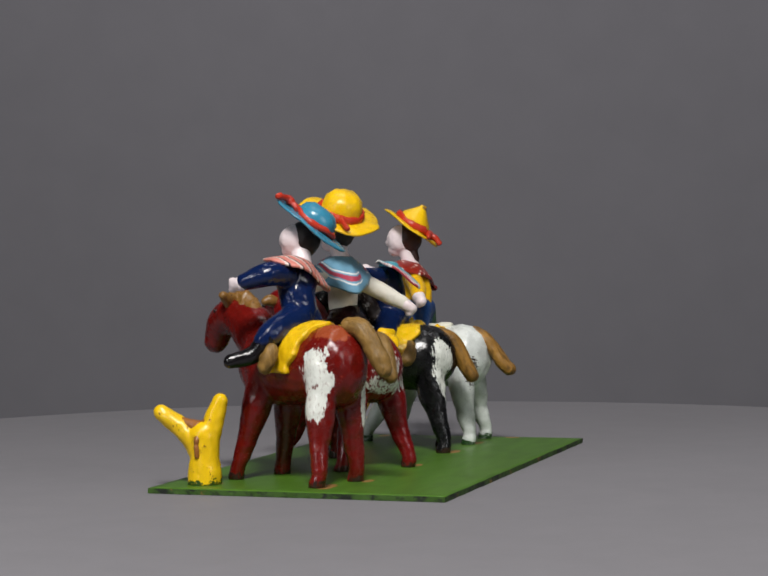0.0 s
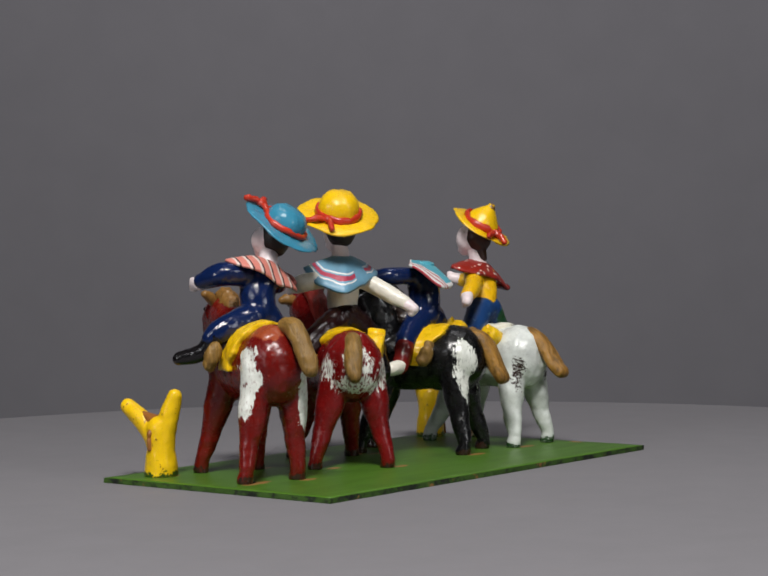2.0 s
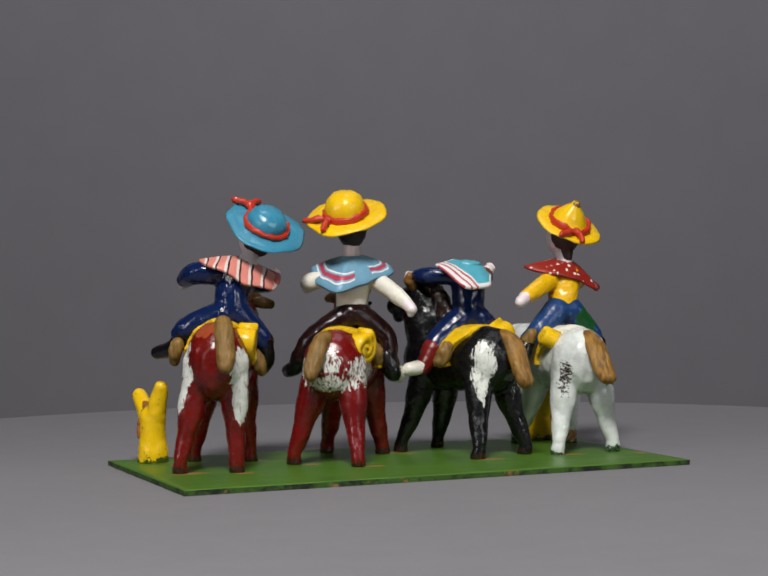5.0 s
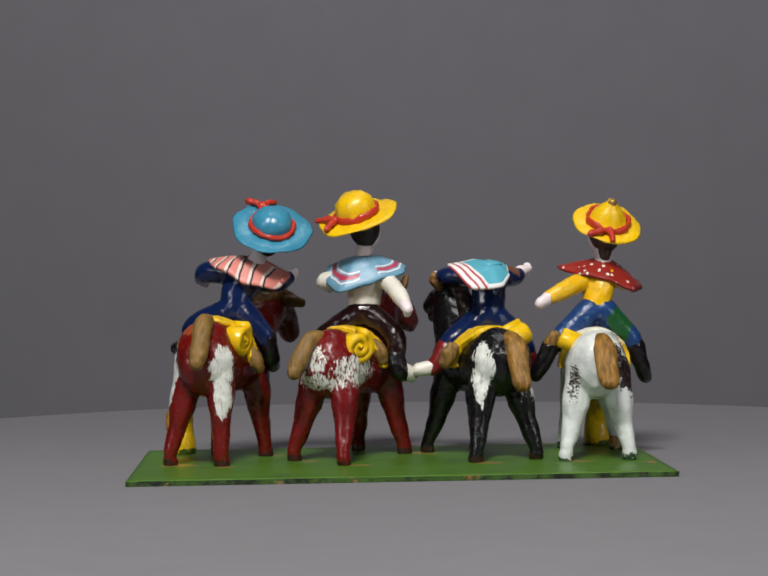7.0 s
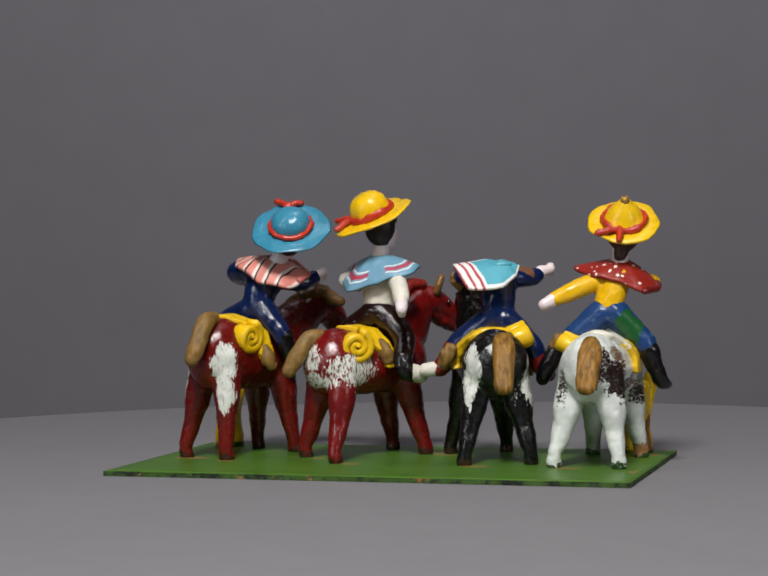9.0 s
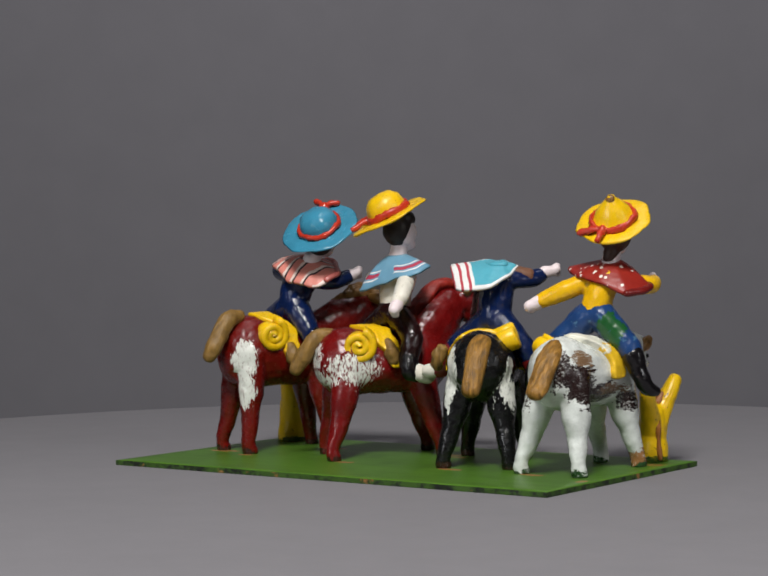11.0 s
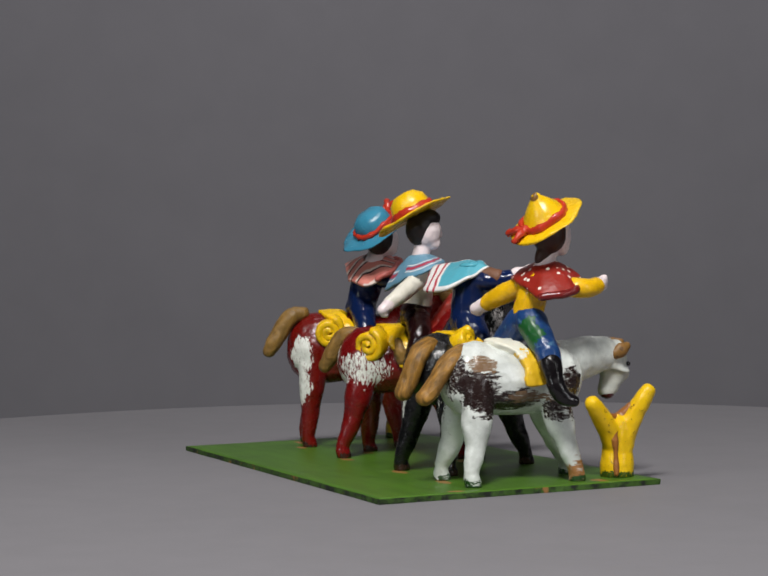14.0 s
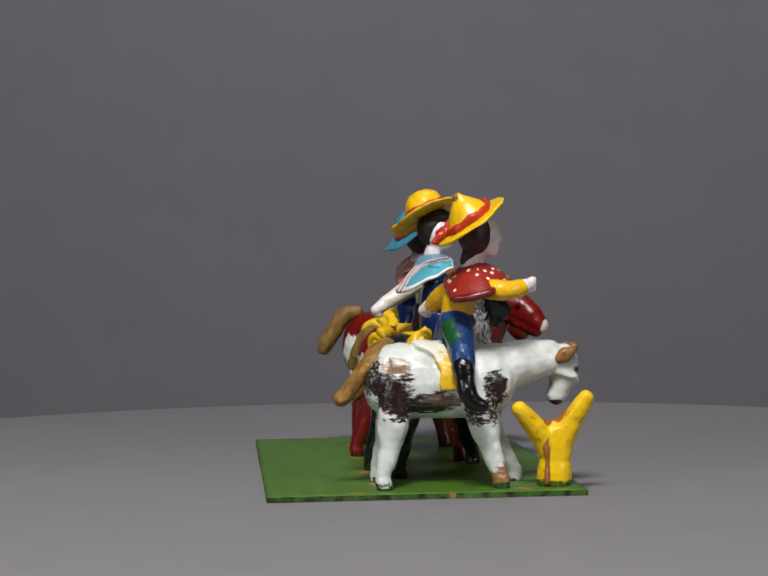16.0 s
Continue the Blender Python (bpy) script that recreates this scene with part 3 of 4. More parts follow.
HORSES = [
    dict(at=(-97, 17, 24.7), shift=4.5, girth=15.8, back=75, belly=35.5, rump=-37, chest=36, coat=bay, seed=1.0,
         label="red-brown clay horse with white painted patches on the hindquarters",
         legs=dict(fl=(-15, 28), fr=(15, 27), rl=(-14.4, -28), rr=(14.6, -25)),
         neck=[(4, 18, 58, 13, 16), (6, 34, 70, 11, 13), (8, 50, 79, 9, 10)], head=[(8, 56, 80, 8.5, 8.5), (9, 65, 75, 7.5, 8), (10, 71, 66, 6, 6.5)],
         tail=[(8.5, -28, 76, 4.2), (10, -35, 74, 4.9), (12, -43, 62, 5.0), (12.3, -47, 55, 4.0)],
         ears=[((3, 52, 85, 2.4), (0, 51, 88.5, 3.0), (-3, 50, 90, 2.2)), ((15, 53, 85, 2.6), (20, 55, 84, 3.4), (24, 57, 83, 2.6))],
         eyes=[(1.5, 61, 82), (15.5, 61, 82)], mane=[(6, 36, 81, 4), (8, 45, 86.5, 5.5), (10, 53, 87.5, 6), (15, 57, 85.5, 4.5)], blanket=(-18, -5), roll=(18.5, -12.5, 66, 10, 8), stirrups=[(-20, -1, 60), (24, -2, 54)]),
    dict(at=(-25, 20, 35), shift=3.5, girth=16.6, back=69, belly=33, rump=-37, chest=36, coat=red, seed=2.0,
         label="dark red clay horse with a white brushed rump",
         legs=dict(fl=(-15.5, 32), fr=(16.4, 29.6), rl=(-18.3, -26), rr=(18.3, -33)),
         neck=[(2, 20, 54, 12, 15), (-1, 31, 68, 11, 15), (-4, 42, 81, 9, 11)], head=[(-4, 50, 83, 8.3, 8.8), (-3, 60, 78, 6.8, 7.2), (-2, 68, 71, 4.8, 4.6)],
         eyes=[(4.0, 58, 82), (-10.5, 58, 82)], jaw=[(-3, 52, 76, 5.2), (-2, 60, 71.5, 4.4), (-1, 66, 68, 3.2)],
         tail=[(1.5, -28, 66, 4.0), (0, -36, 65, 4.5), (-2, -43, 55, 4.8), (-2.8, -47, 48.5, 3.9)],
         ears=[((-9, 46, 84, 2.6), (-14, 46, 85.5, 3.4), (-17, 46, 85, 2.4)), ((3, 50, 88, 3.4, 2.2), (4, 51, 92, 4.8, 2.2), (5, 52, 96, 2.6, 1.8))],
         mane=[(1, 13, 66, 6, 4), (-1, 22, 80, 6.5, 4), (-4, 34, 91.5, 5.5, 3.6), (-4, 45, 92.5, 4, 3)], mane_paint=REDMANE, curls=0.5,
         blanket=(-16, -2), roll_turn=-20, roll_size=1.06, roll=(16.5, -17.5, 61, 9, 8), stirrups=[(-20, 2, 56), (21, -1, 57)]),
    dict(at=(46, 18, -23.6), shift=1.5, girth=17.8, back=68, belly=33, rump=-36, chest=35, coat=black, seed=3.0,
         label="black clay horse with white painted streaks on the hind legs",
         legs=dict(fl=(-15.3, 29.6), fr=(16, 31), rl=(-17.2, -29), rr=(17.5, -32)),
         neck=[(0, 18, 54, 12, 15), (-2, 22, 70, 10, 13), (-3, 25, 82, 8.5, 10)], head=[(-3, 26, 86, 8, 8), (-4, 35, 83.5, 7, 7), (-5, 43, 80, 5.2, 5)],
         eyes=[(2.6, 33, 87), (-10, 33, 87)], jaw=[(-4, 32, 78, 4.5), (-5, 40, 74.5, 3.4)],
         tail=[(3.5, -30, 64, 5.5, 4.5), (3, -37, 60, 6.3, 4.5), (1.5, -44, 46, 5.3, 4.5), (1, -47, 41, 5, 4)],
         ears=[((-9, 25, 91, 2.6), (-12, 25, 95, 3.4), (-13, 24, 97, 2.4)), ((4, 24, 91, 2.5), (6, 23, 95, 3.2))],
         mane=[(-1, 8, 74, 4.5), (-1, 12, 85, 4.8), (-2, 20, 92, 4.4), (-3, 27, 93, 3.5)], mane_paint=MANE, blanket=(-19, -4), roll_size=0.72, roll=(14, -18, 65, 13, -22), stirrups=[(-23, -10, 55), (23, 2, 50)]),
    dict(at=(109.5, 14, 4.5), shift=1.0, girth=16.2, back=66, belly=31, rump=-37, chest=33, coat=white, seed=4.0,
         label="white clay horse with brushed black patches, head lowered to drink",
         legs=dict(fl=(-14, 34), fr=(14.5, 26), rl=(-16.6, -31), rr=(16.7, -28.5)),
         neck=[(0, 16, 52, 13, 15), (-3, 35, 57, 9.5, 11), (-7, 51, 59.5, 8, 8.5)], head=[(-7.5, 57, 59.5, 6.6, 8), (-9, 59, 52, 6.2, 8.4), (-10, 56, 43.5, 4.6, 5.2), (-10, 54.5, 41, 4.4, 4.6)],
         tail=[(3, -28, 63, 5, 4), (4, -35, 58, 6.3, 4.3), (5, -45, 45, 5.8, 4), (5.4, -48, 42, 5.2, 4)],
         ears=[((-2, 62, 63, 2.2), (-1.2, 58.5, 61, 2.4, 3.8), (-0.8, 55, 59, 1.8, 2.6)), ((-13, 64, 64, 2.2), (-15, 61, 63, 2.4, 3.8), (-16, 57, 61, 1.8, 2.4))], eyes=[(-4.4, 64, 54), (-13.8, 64, 54)],
         blanket=(-14, 0), blanket_paint=pale_pad(), roll=(-13, -14, 62, 11, 25), roll_size=0.52, stirrups=[(-23, -4, 60)]),
]
for spec in HORSES:
    build_horse(spec)


# ---- riders ----
def cape(reach, drop, uvscale=1.0, thick=1.3, seed=0.0):
    """A draped collar: reach(angle) and drop(angle) in mm at its rim, angle 0 to the right, 90 forward."""
    bm = bmesh.new()
    uv = bm.loops.layers.uv.new("UVMap")
    n, k = 56, 12
    sheets = []
    for side in (1, 0):
        rows = []
        for i in range(k + 1):
            f = i / k
            row = []
            for j in range(n):
                a = 2 * math.pi * j / n
                r = 4.2 + (reach(a) - 4.2) * f
                z = -drop(a) * f ** 1.35 + 0.5 * f * math.sin(5 * a + seed) + side * thick
                row.append(bm.verts.new(Vector((r * math.cos(a), r * math.sin(a), z)) * 0.001))
            rows.append(row)
        sheets.append(rows)
    def face(vs, tags):
        fc = bm.faces.new(vs)
        for l, t in zip(fc.loops, tags):
            l[uv].uv = t
    for s, rows in enumerate(sheets):
        for i in range(k):
            for j in range(n):
                q = [(i, j), (i, j + 1), (i + 1, j + 1), (i + 1, j)]
                q = q if s else q[::-1]
                face([rows[a][b % n] for a, b in q], [(b / n, a / k) for a, b in q])
    for e in (0, k):
        for j in range(n):
            q = [(0, j), (1, j), (1, j + 1), (0, j + 1)]
            face([sheets[s][e][b % n] for s, b in q], [(b / n, e / k) for s, b in q])
    bmesh.ops.recalc_face_normals(bm, faces=bm.faces)
    return bm


def hat_parts(spec, origin):
    """Brim, crown and band of a hat in the rider's space."""
    c = Vector(spec["centre"]) - origin
    n = Vector((*spec["lean"], 1)).normalized()
    side = Vector((0, 1, 0)).cross(n).normalized()
    m = Matrix((side, n.cross(side), n)).transposed().to_4x4()
    m = Matrix.Translation(c * 0.001) @ m
    R, cr, ch = spec["radius"], spec["crown"], spec["height"]
    bm = bmesh.new()
    prof = [(0, -0.9), (R * 0.5, -0.8), (R - 1, -0.7), (R, -0.1), (R - 0.8, 0.6), (R * 0.75, 0.7), (cr + 1.2, 0.9), (cr, 1.6)]
    if spec.get("tip"):
        prof += [(cr * 0.86, ch * 0.42), (cr * 0.52, ch * 0.68), (2.4, ch * 0.9), (1.6, ch), (0, ch + 0.6)]
    else:
        prof += [(cr * 1.02, ch * 0.38), (cr * 0.92, ch * 0.68), (cr * 0.62, ch * 0.92), (0, ch)]
    N = 48
    rings = []
    for r, z in prof:
        if r == 0:
            rings.append([bm.verts.new(Vector((0, 0, z)) * 0.001)])
            continue
        ring = []
        for j in range(N):
            a = 2 * math.pi * j / N
            f = max(0, (r - cr) / (R - cr))
            w = (1 + 0.022 * f * math.sin(3 * a + spec["seed"]) + 0.02 * f * math.sin(7 * a))
            bend = f * f * (spec.get("curl", 0.0) * math.cos(2 * a + spec["seed"]) + 0.5 * math.sin(4 * a + spec["seed"]))
            off = spec.get("tip", (0, 0))
            g = max(0, (z - 1.6) / ch) if r <= cr else 0
            ring.append(bm.verts.new(Vector((r * w * math.cos(a) + off[0] * g, r * w * math.sin(a) + off[1] * g, z + bend)) * 0.001))
        rings.append(ring)
    for A, B in zip(rings, rings[1:]):
        for j in range(N):
            i = (j + 1) % N
            bm.faces.new((A[0], B[j], B[i]) if len(A) == 1 else (A[j], B[0], A[i]) if len(B) == 1 else (A[j], B[j], B[i], A[i]))
    bmesh.ops.recalc_face_normals(bm, faces=bm.faces)
    lumps(lumps(bm, 0.6, 150, spec["seed"]), 0.25, 420, spec["seed"])
    bmesh.ops.transform(bm, matrix=m, verts=bm.verts)
    band = bmesh.new()
    a0 = radians(spec["bow"])
    pts = [((cr + 0.9) * math.cos(a0 + t), (cr + 0.9) * math.sin(a0 + t), 2.4 + 0.5 * math.sin(3 * t + spec["seed"]), *spec["ribbon"]) for t in (2 * math.pi * k / 20 for k in range(21))]
    tube(band, pts, 8, 2)
    for da, ln in spec["bow_ends"]:
        a = radians(spec["bow"] + da)
        s = Vector((math.cos(a0) * spec.get("bow_out", cr), math.sin(a0) * spec.get("bow_out", cr), 2.0))
        d = Vector((math.cos(a), math.sin(a), 0.02)) * ln
        tube(band, [(*(s), 1.5), (*(s + d * 0.5 + Vector((0, 0, 0.9))), 1.7), (*(s + d), 1.5)], 8, 4)
    knot = spec.get("bow_out", cr * 1.12)
    ball(band, knot * math.cos(a0), knot * math.sin(a0), 2.8, 2.8, 2.8, 2.0)
    lumps(band, 1.0, 300, 1)
    bmesh.ops.transform(band, matrix=m, verts=band.verts)
    return bm, band


def build_rider(spec):
    """A clay rider in one mesh; all points in mm from the board's axis."""
    ox = Vector(spec["seat"])
    main = bmesh.new()
    main.loops.layers.uv.new("UVMap")
    mats = []
    rel = lambda pts: [(p[0] - ox.x, p[1] - ox.y, p[2] - ox.z, *p[3:]) for p in pts]
    for material, tubes, balls, voxel in spec["lumps"]:
        bm = bmesh.new()
        for t in tubes:
            tube(bm, rel(t), 14)
        for b in balls:
            ball(bm, b[0] - ox.x, b[1] - ox.y, b[2] - ox.z, *b[3:])
        bm = lumps(blend(bm, voxel, 2), 0.4, 150, len(mats))
        gather(main, bm, len(mats))
        mats.append(material)
    c = spec["cape"]
    bm = lumps(cape(c["reach"], c["drop"]), 0.35, 140, 2)
    n = Vector((*c["lean"], 1)).normalized()
    side = Vector((0, 1, 0)).cross(n).normalized()
    m = Matrix((side, n.cross(side), n)).transposed().to_4x4()
    bmesh.ops.transform(bm, matrix=Matrix.Translation((Vector(c["centre"]) - ox) * 0.001) @ m, verts=bm.verts)
    gather(main, bm, len(mats))
    mats.append(c["paint"])
    if "hem" in c:
        a0, a1 = c["hem"]
        hem = []
        for k in range(9):
            a = radians(a0 + (a1 - a0) * k / 8)
            r = c["reach"](a % (2 * math.pi)) - 0.8
            hem.append((r * math.cos(a), r * math.sin(a), -c["drop"](a) + 1.2, 1.9))
        hem = lumps(tube(bmesh.new(), hem, 10, 3), 0.4, 200, 3)
        bmesh.ops.transform(hem, matrix=Matrix.Translation((Vector(c["centre"]) - ox) * 0.001) @ m, verts=hem.verts)
        gather(main, hem, len(mats))
        mats.append(c["hem_paint"])
    if "hat" in spec:
        brim, band = hat_parts(spec["hat"], ox)
        gather(main, brim, len(mats))
        mats.append(spec["hat"]["paint"])
        gather(main, band, len(mats))
        mats.append(BAND)
        if spec["hat"].get("tip"):
            h = spec["hat"]
            n = Vector((*h["lean"], 1)).normalized()
            c = Vector(h["centre"]) - ox + n * (h["height"] - 1.4) + Vector((0, 0.9, 0.2))
            gather(main, lumps(ball(bmesh.new(), *c, 2.5, 2.2, 2.6), 0.5, 300, 2), len(mats))
            mats.append(OCHRE)
    ob = new("toy_rider", fill("toy_rider", main, mats))
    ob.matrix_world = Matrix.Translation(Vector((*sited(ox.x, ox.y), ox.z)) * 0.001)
    tagged(ob, spec["label"], "toy figure", "clay riders")
    turning(ob)


def rim(*pairs):
    """A smooth function of the angle through (degrees, value)."""
    def value(a):
        d = math.degrees(a) % 360
        for (a0, v0), (a1, v1) in zip(pairs, pairs[1:]):
            if a0 <= d <= a1:
                t = (d - a0) / (a1 - a0)
                t = t * t * (3 - 2 * t)
                return v0 + (v1 - v0) * t
        return pairs[-1][1]
    return value


def kerchief(*corners):
    """The outline of a cloth with straight sides between corners (degrees, reach)."""
    pts = [(r * math.cos(radians(a)), r * math.sin(radians(a))) for a, r in corners]

    def reach(a):
        dx, dy = math.cos(a), math.sin(a)
        best = 6.0
        for (x0, y0), (x1, y1) in zip(pts, pts[1:] + pts[:1]):
            ex, ey = x1 - x0, y1 - y0
            det = dx * -ey + ex * dy
            if abs(det) < 1e-9:
                continue
            t = (x0 * -ey + ex * y0) / det
            u = (dx * y0 - dy * x0) / det
            if t > 0 and -1e-6 <= u <= 1 + 1e-6:
                best = max(best, t)
        return best
    return reach


def knuckles(x, y, z):
    """Three pressed finger ridges on a fist."""
    return [(x, y + 1.3, z + d, 2.0, 2.3, 1.35) for d in (-2.4, 0, 2.4)]


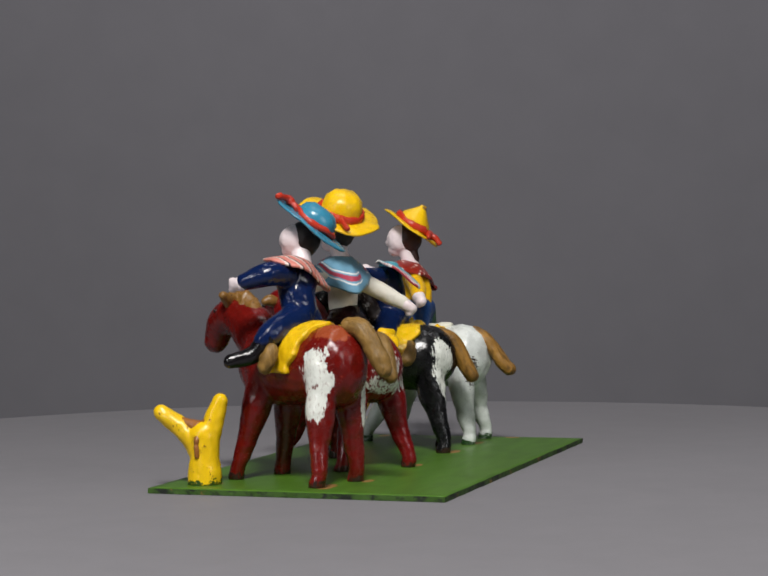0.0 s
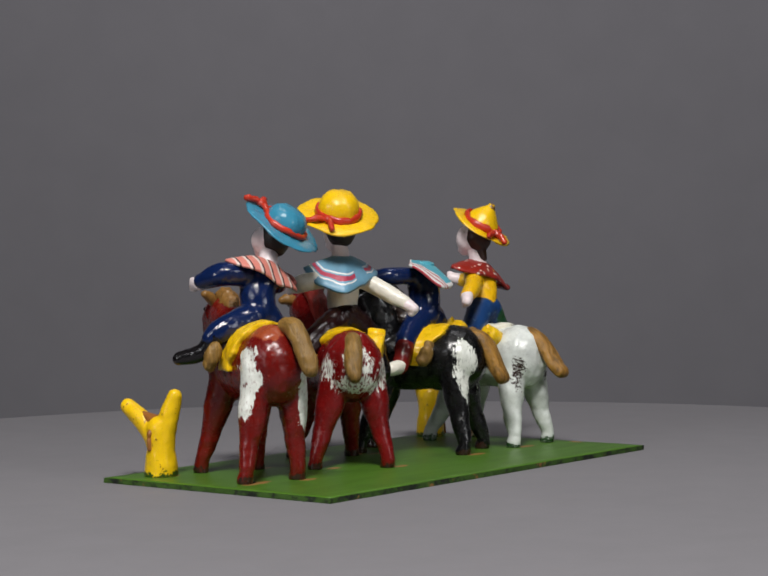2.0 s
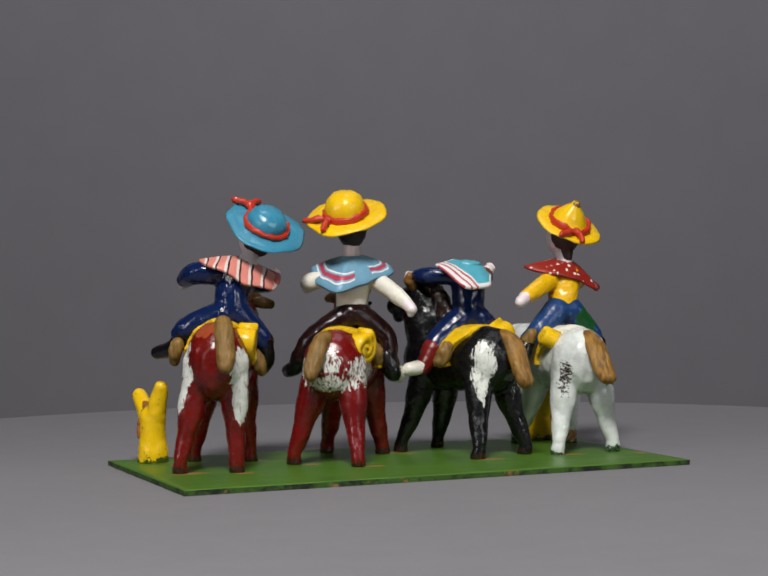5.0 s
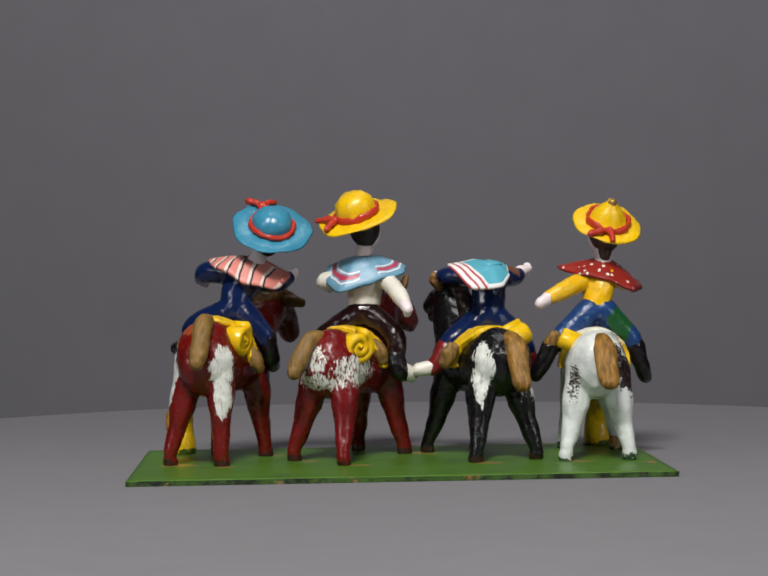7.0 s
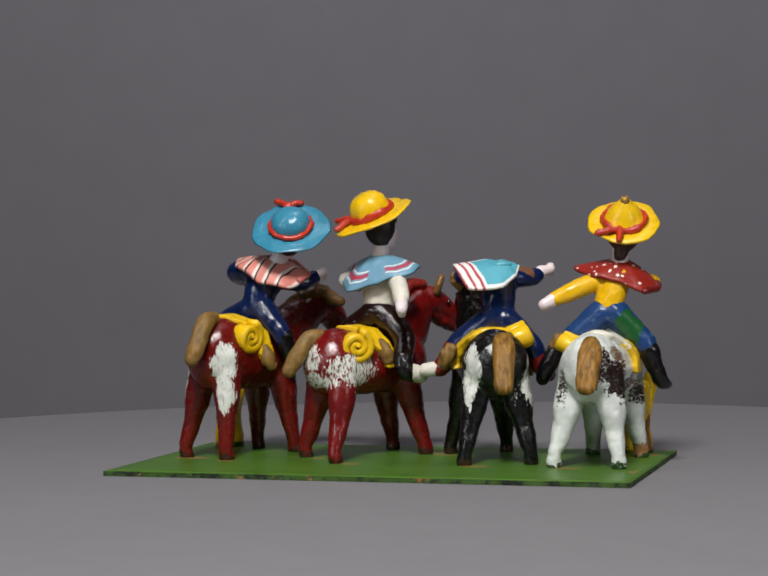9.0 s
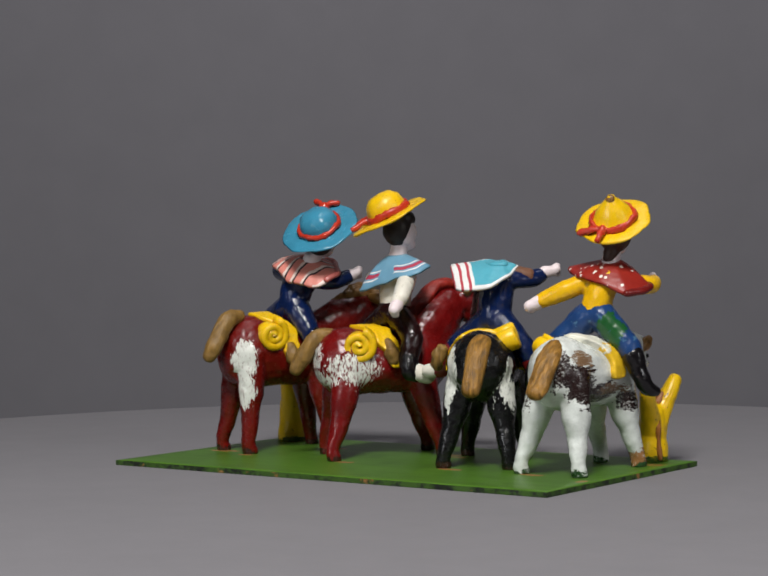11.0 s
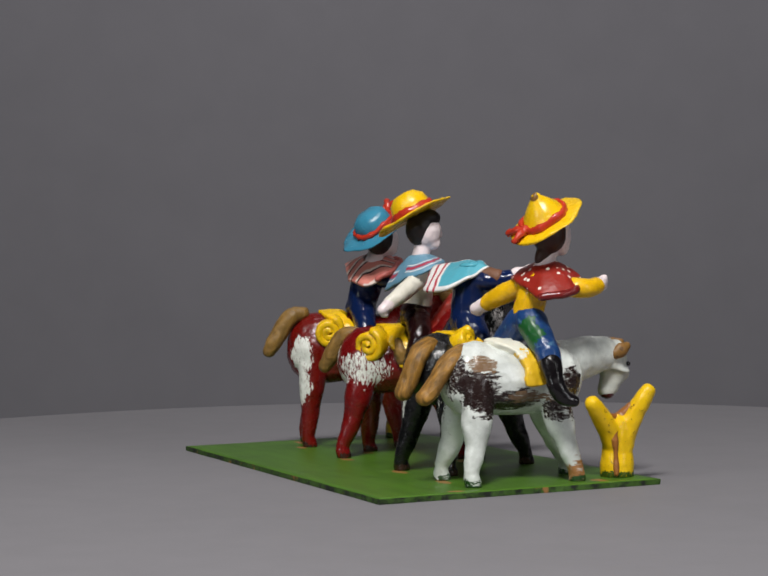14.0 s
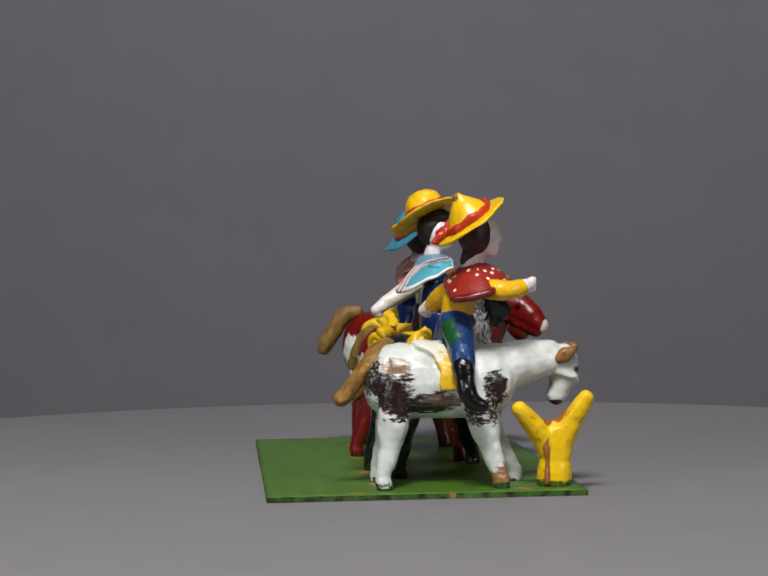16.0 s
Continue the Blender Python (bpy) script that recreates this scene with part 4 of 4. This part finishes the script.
RIDERS = [
    dict(seat=(-87, 19, 79), label="clay rider in navy coat, pink striped collar, light blue hat",
         lumps=[(NAVY, [[(-87, 19, 84, 8.6, 8.4), (-85, 21, 93, 9.2, 9.2), (-82, 22.5, 100, 11, 10)], [(-91, 24, 103.5, 6.4), (-102, 29, 103.5, 6), (-105, 40, 100, 4.6)],
                        [(-74, 23, 99, 5.2), (-64, 27, 97, 4.8), (-58, 34, 100, 4)], [(-90, 19, 82, 8), (-106, 25, 76, 6.5), (-111, 28, 72, 5.5)], [(-83, 18, 82, 8), (-72, 15, 70, 6), (-70, 16, 66, 5.5)]], [], 0.9),
                (BOOT, [[(-110, 27, 73, 5.6), (-113, 33, 65, 4.6), (-120, 42, 62, 3.6)], [(-70, 15, 68, 5.6), (-68, 18, 58, 5), (-67, 26, 53, 4)]], [], 0.8),
                (SKIN, [[(-76, 22, 108, 5), (-72, 24, 117, 4.6)], [(-105, 42, 99, 3.8), (-104, 46, 98.5, 3.2)], [(-57, 35, 100.5, 3.6), (-55, 38, 102, 3)]], [(-71, 26.4, 119.6, 7.6, 8.8, 8.6), (-71.4, 29.4, 115, 4.6, 5, 4), (-71.5, 35.0, 119, 1.1, 1.2, 1.6), *knuckles(-104, 46, 98.5), *knuckles(-55, 38, 102)], 0.7),
                (HAIR, [], [(-69.6, 22.6, 120.8, 8.3, 8.4, 9.2)], 0.7)],
         cape=dict(centre=(-78, 22, 109.5), lean=(0.30, -0.26), paint=striped_pink(), hem=(-15, 75), hem_paint=PINK, reach=kerchief((5, 22), (60, 17), (105, 13), (135, 19), (170, 23), (210, 20.5), (270, 16), (318, 21), (340, 21)), drop=rim((0, 4), (90, 4), (165, 8), (210, 6.5), (270, 9), (322, 9), (360, 4))),
         hat=dict(centre=(-66.6, 19.6, 127.0), lean=(0.176, -0.80), radius=21.8, crown=10.6, height=11, paint=BLUE, seed=1.0, ribbon=(1.3, 1.5), bow=115, bow_out=16.0, bow_ends=[(-70, 8), (40, 9), (150, 6)])),
    dict(seat=(-16, 21, 75), label="clay rider in white blouse, blue striped collar, yellow hat",
         lumps=[(CREAM, [[(-16, 22, 85, 9, 7.5), (-15, 22, 94, 9.5, 8), (-15, 23, 101, 11, 7.5)], [(-5, 19, 100, 5.2), (2, 4, 91, 4.6), (4.5, -4, 86.5, 3.8)], [(-26, 25, 100, 5.3), (-36, 30, 98, 5), (-35, 38, 96, 4.4)]], [], 0.9),
                (DARK, [[(-19, 21, 79, 7.6), (-36, 24, 69, 6.2), (-44, 26, 58, 5.5)], [(-13, 20, 79, 7.6), (0, 15, 68, 6.2), (0, 12, 56, 5.5)]], [(-16, 21, 82, 9.2, 8.6, 6)], 0.9),
                (BOOT, [[(-44, 26, 58, 5.4), (-46, 30, 52, 4.4), (-48, 36, 50, 3.6)], [(0, 12, 57, 5.6), (2, 10, 50, 5.2), (4, 13, 48, 4.6)]], [], 0.8),
                (CREAM, [[(4, 12.5, 49, 5.2), (8.5, 17, 47.2, 4.8)]], [], 0.8),
                (SKIN, [[(-15, 23, 108, 5), (-14.5, 25, 118, 4.6)], [(5, -5, 85.5, 3.5), (6, -9, 83, 2.9)], [(-35, 38, 96, 3.8), (-34, 42, 95, 3.2)]], [(-13.4, 26.4, 124.0, 7.3, 8.4, 9.2), (-12.8, 29.4, 117.6, 4.6, 4.8, 4), (-12.4, 34.5, 122.3, 1.1, 1.2, 1.6), *knuckles(6, -9, 82.5), *knuckles(-34, 42, 95)], 0.7),
                (HAIR, [], [(-14.8, 23.6, 125.6, 8.2, 8.4, 9.8), (-13.8, 27.0, 131.2, 7.4, 7.6, 5.0)], 0.7)],
         cape=dict(centre=(-15, 22, 110.5), lean=(-0.05, -0.1), paint=banded_blue("blue_sailor_collar_paint", (0.15, 0.33, 0.46)), reach=kerchief((0, 22), (60, 14), (120, 14), (155, 23), (185, 22), (226, 22), (275, 14.5), (318, 18), (338, 22)), drop=rim((0, 7), (90, 4), (150, 6), (185, 13), (225, 17), (270, 13), (315, 11), (360, 7))),
         hat=dict(centre=(-18.6, 22, 132.8), lean=(-0.31, -0.42), radius=22, crown=10.6, height=14, paint=YELLOW, seed=2.2, ribbon=(1.2, 2.3), bow=190, bow_ends=[(-45, 13), (35, 12)])),
    dict(seat=(52, 17, 71), label="headless clay rider in navy suit, light blue collar, red boots",
         lumps=[(NAVY, [[(52, 18, 78, 9, 9), (53, 19, 90, 9.3, 9), (53, 20, 98, 10.5, 8.5)], [(43, 21, 99.5, 5.3), (32, 27, 100, 5), (29, 34, 99.5, 4.2)], [(62, 23, 98.5, 5.3), (68, 30, 98.5, 4.8), (71, 34, 100, 4)],
                        [(48, 18, 76, 8), (34, 16, 66, 6.5), (29, 14, 60, 5.8)], [(57, 17, 76, 8), (70, 18, 64, 6), (73, 20, 58, 5.5)]], [], 0.9),
                (BOOTRED, [[(29, 14, 61, 5.8), (25, 13, 54, 5.2), (22, 12, 51, 4.6)], [(73, 20, 58, 5.6), (76, 22, 50, 5), (78, 28, 47, 4)]], [], 0.8),
                (CREAM, [[(22, 12, 51, 4.3), (14, 12, 50, 3.8)]], [], 0.8),
                (SKIN, [[(29, 35, 99.3, 3.8), (26, 38, 99, 3.2)], [(72.5, 36, 101.5, 3.6), (76.5, 40, 102.8, 2.9)]], [*knuckles(26, 38, 99), *knuckles(76.5, 40, 102.8)], 0.7),
                (COLLAR, [], [(54, 19.6, 105.8, 6.4, 5.8, 2.4), (50, 18.0, 106.1, 3.0, 2.6, 1.9)], 0.6),
                (CLAY, [[(60, 23, 100.8, 4.9), (67, 28, 99.8, 4.5)]], [], 0.7)],
         cape=dict(centre=(54, 19.5, 105.9), lean=(0.09, -0.28), paint=striped_corner(), reach=kerchief((30, 11), (75, 7), (130, 8), (200, 26), (247, 27), (288, 20), (325, 13)), drop=rim((0, 3), (90, 1), (200, 0), (247, 8), (288, 7), (330, 4), (360, 3)))),
    dict(seat=(113, 20, 71), label="clay rider in yellow shirt, red dotted cape, jeans and yellow hat",
         lumps=[(SHIRT, [[(113, 21, 84, 8.5, 7.5), (115, 23, 93, 9, 7.5), (116.5, 25.5, 98.5, 10, 7.2)], [(107, 22.5, 97, 5.2), (95, 15.5, 91.5, 5), (86.2, 12.5, 87.6, 4.2)], [(125, 29, 97, 5), (132.5, 40, 95, 5), (130.5, 49, 96, 4.2)]], [], 0.9),
                (patched_jeans(), [[(110, 20, 80, 8), (93, 16, 66, 6), (87, 14, 61, 5.2)], [(116, 20, 80, 8), (129.5, 21, 67, 6.2), (134, 21.5, 60, 5.2)]], [(113, 21, 80, 10, 9, 6.5)], 0.9),
                (BOOT, [[(87, 14, 61, 5.5), (82, 12, 52, 4.8), (79, 14, 46, 4)], [(134, 21, 60, 5.6), (137.5, 22, 50, 4.6), (139.5, 24.5, 44.5, 4.0), (141.5, 29, 42.3, 3.2)]], [], 0.8),
                (SKIN, [[(118, 27, 105, 4.8), (118, 31, 116, 4.4)], [(85.6, 12.2, 87.3, 3.8), (81, 9, 84.6, 3.2)], [(130, 50, 96.5, 3.8), (127, 53.5, 97.5, 3.2)]], [(117.9, 33.2, 120.2, 7.3, 8.7, 8.8), (117.7, 35.8, 114.5, 4.4, 5, 4), (116.9, 41.4, 118.6, 1.1, 1.3, 1.7), *knuckles(81, 9, 84.6), *knuckles(127, 53.5, 97.5)], 0.7),
                (BROWNHAIR, [[(119.5, 29, 117, 4.8), (118.8, 26.6, 112, 3.8), (118.3, 25, 109, 3.0)]], [(119.6, 29.2, 121.0, 8.7, 8.4, 9.3)], 0.7)],
         cape=dict(centre=(118.0, 27.5, 106.3), lean=(0.08, -0.26), paint=dotted_red(), hem=(-40, 40), hem_paint=BOOTRED, reach=kerchief((10, 21), (60, 16), (120, 15), (182, 26), (225, 18), (270, 15), (318, 21.5), (345, 22)), drop=rim((0, 13), (90, 8), (185, 5), (270, 6), (320, 12), (360, 13))),
         hat=dict(centre=(120.4, 27, 127.4), lean=(0.163, -0.72), radius=19.1, crown=10.4, height=14.2, tip=(0, 2), paint=YELLOW, seed=3.4, ribbon=(1.2, 2.1), bow=272, bow_ends=[(-65, 12), (8, 9)])),
]
for spec in RIDERS:
    build_rider(spec)


# ---- the turn ----
def spin(t):
    return Matrix.Rotation(-0.123905 - 0.170380 * (t - 8) + 0.000064 * (t - 8) ** 2, 4, "Z")


def motions():
    times = [0.5 * k for k in range(33)]
    for ob, m in TURNING:
        walk(ob, [(t, spin(t) @ m) for t in times])


motions()
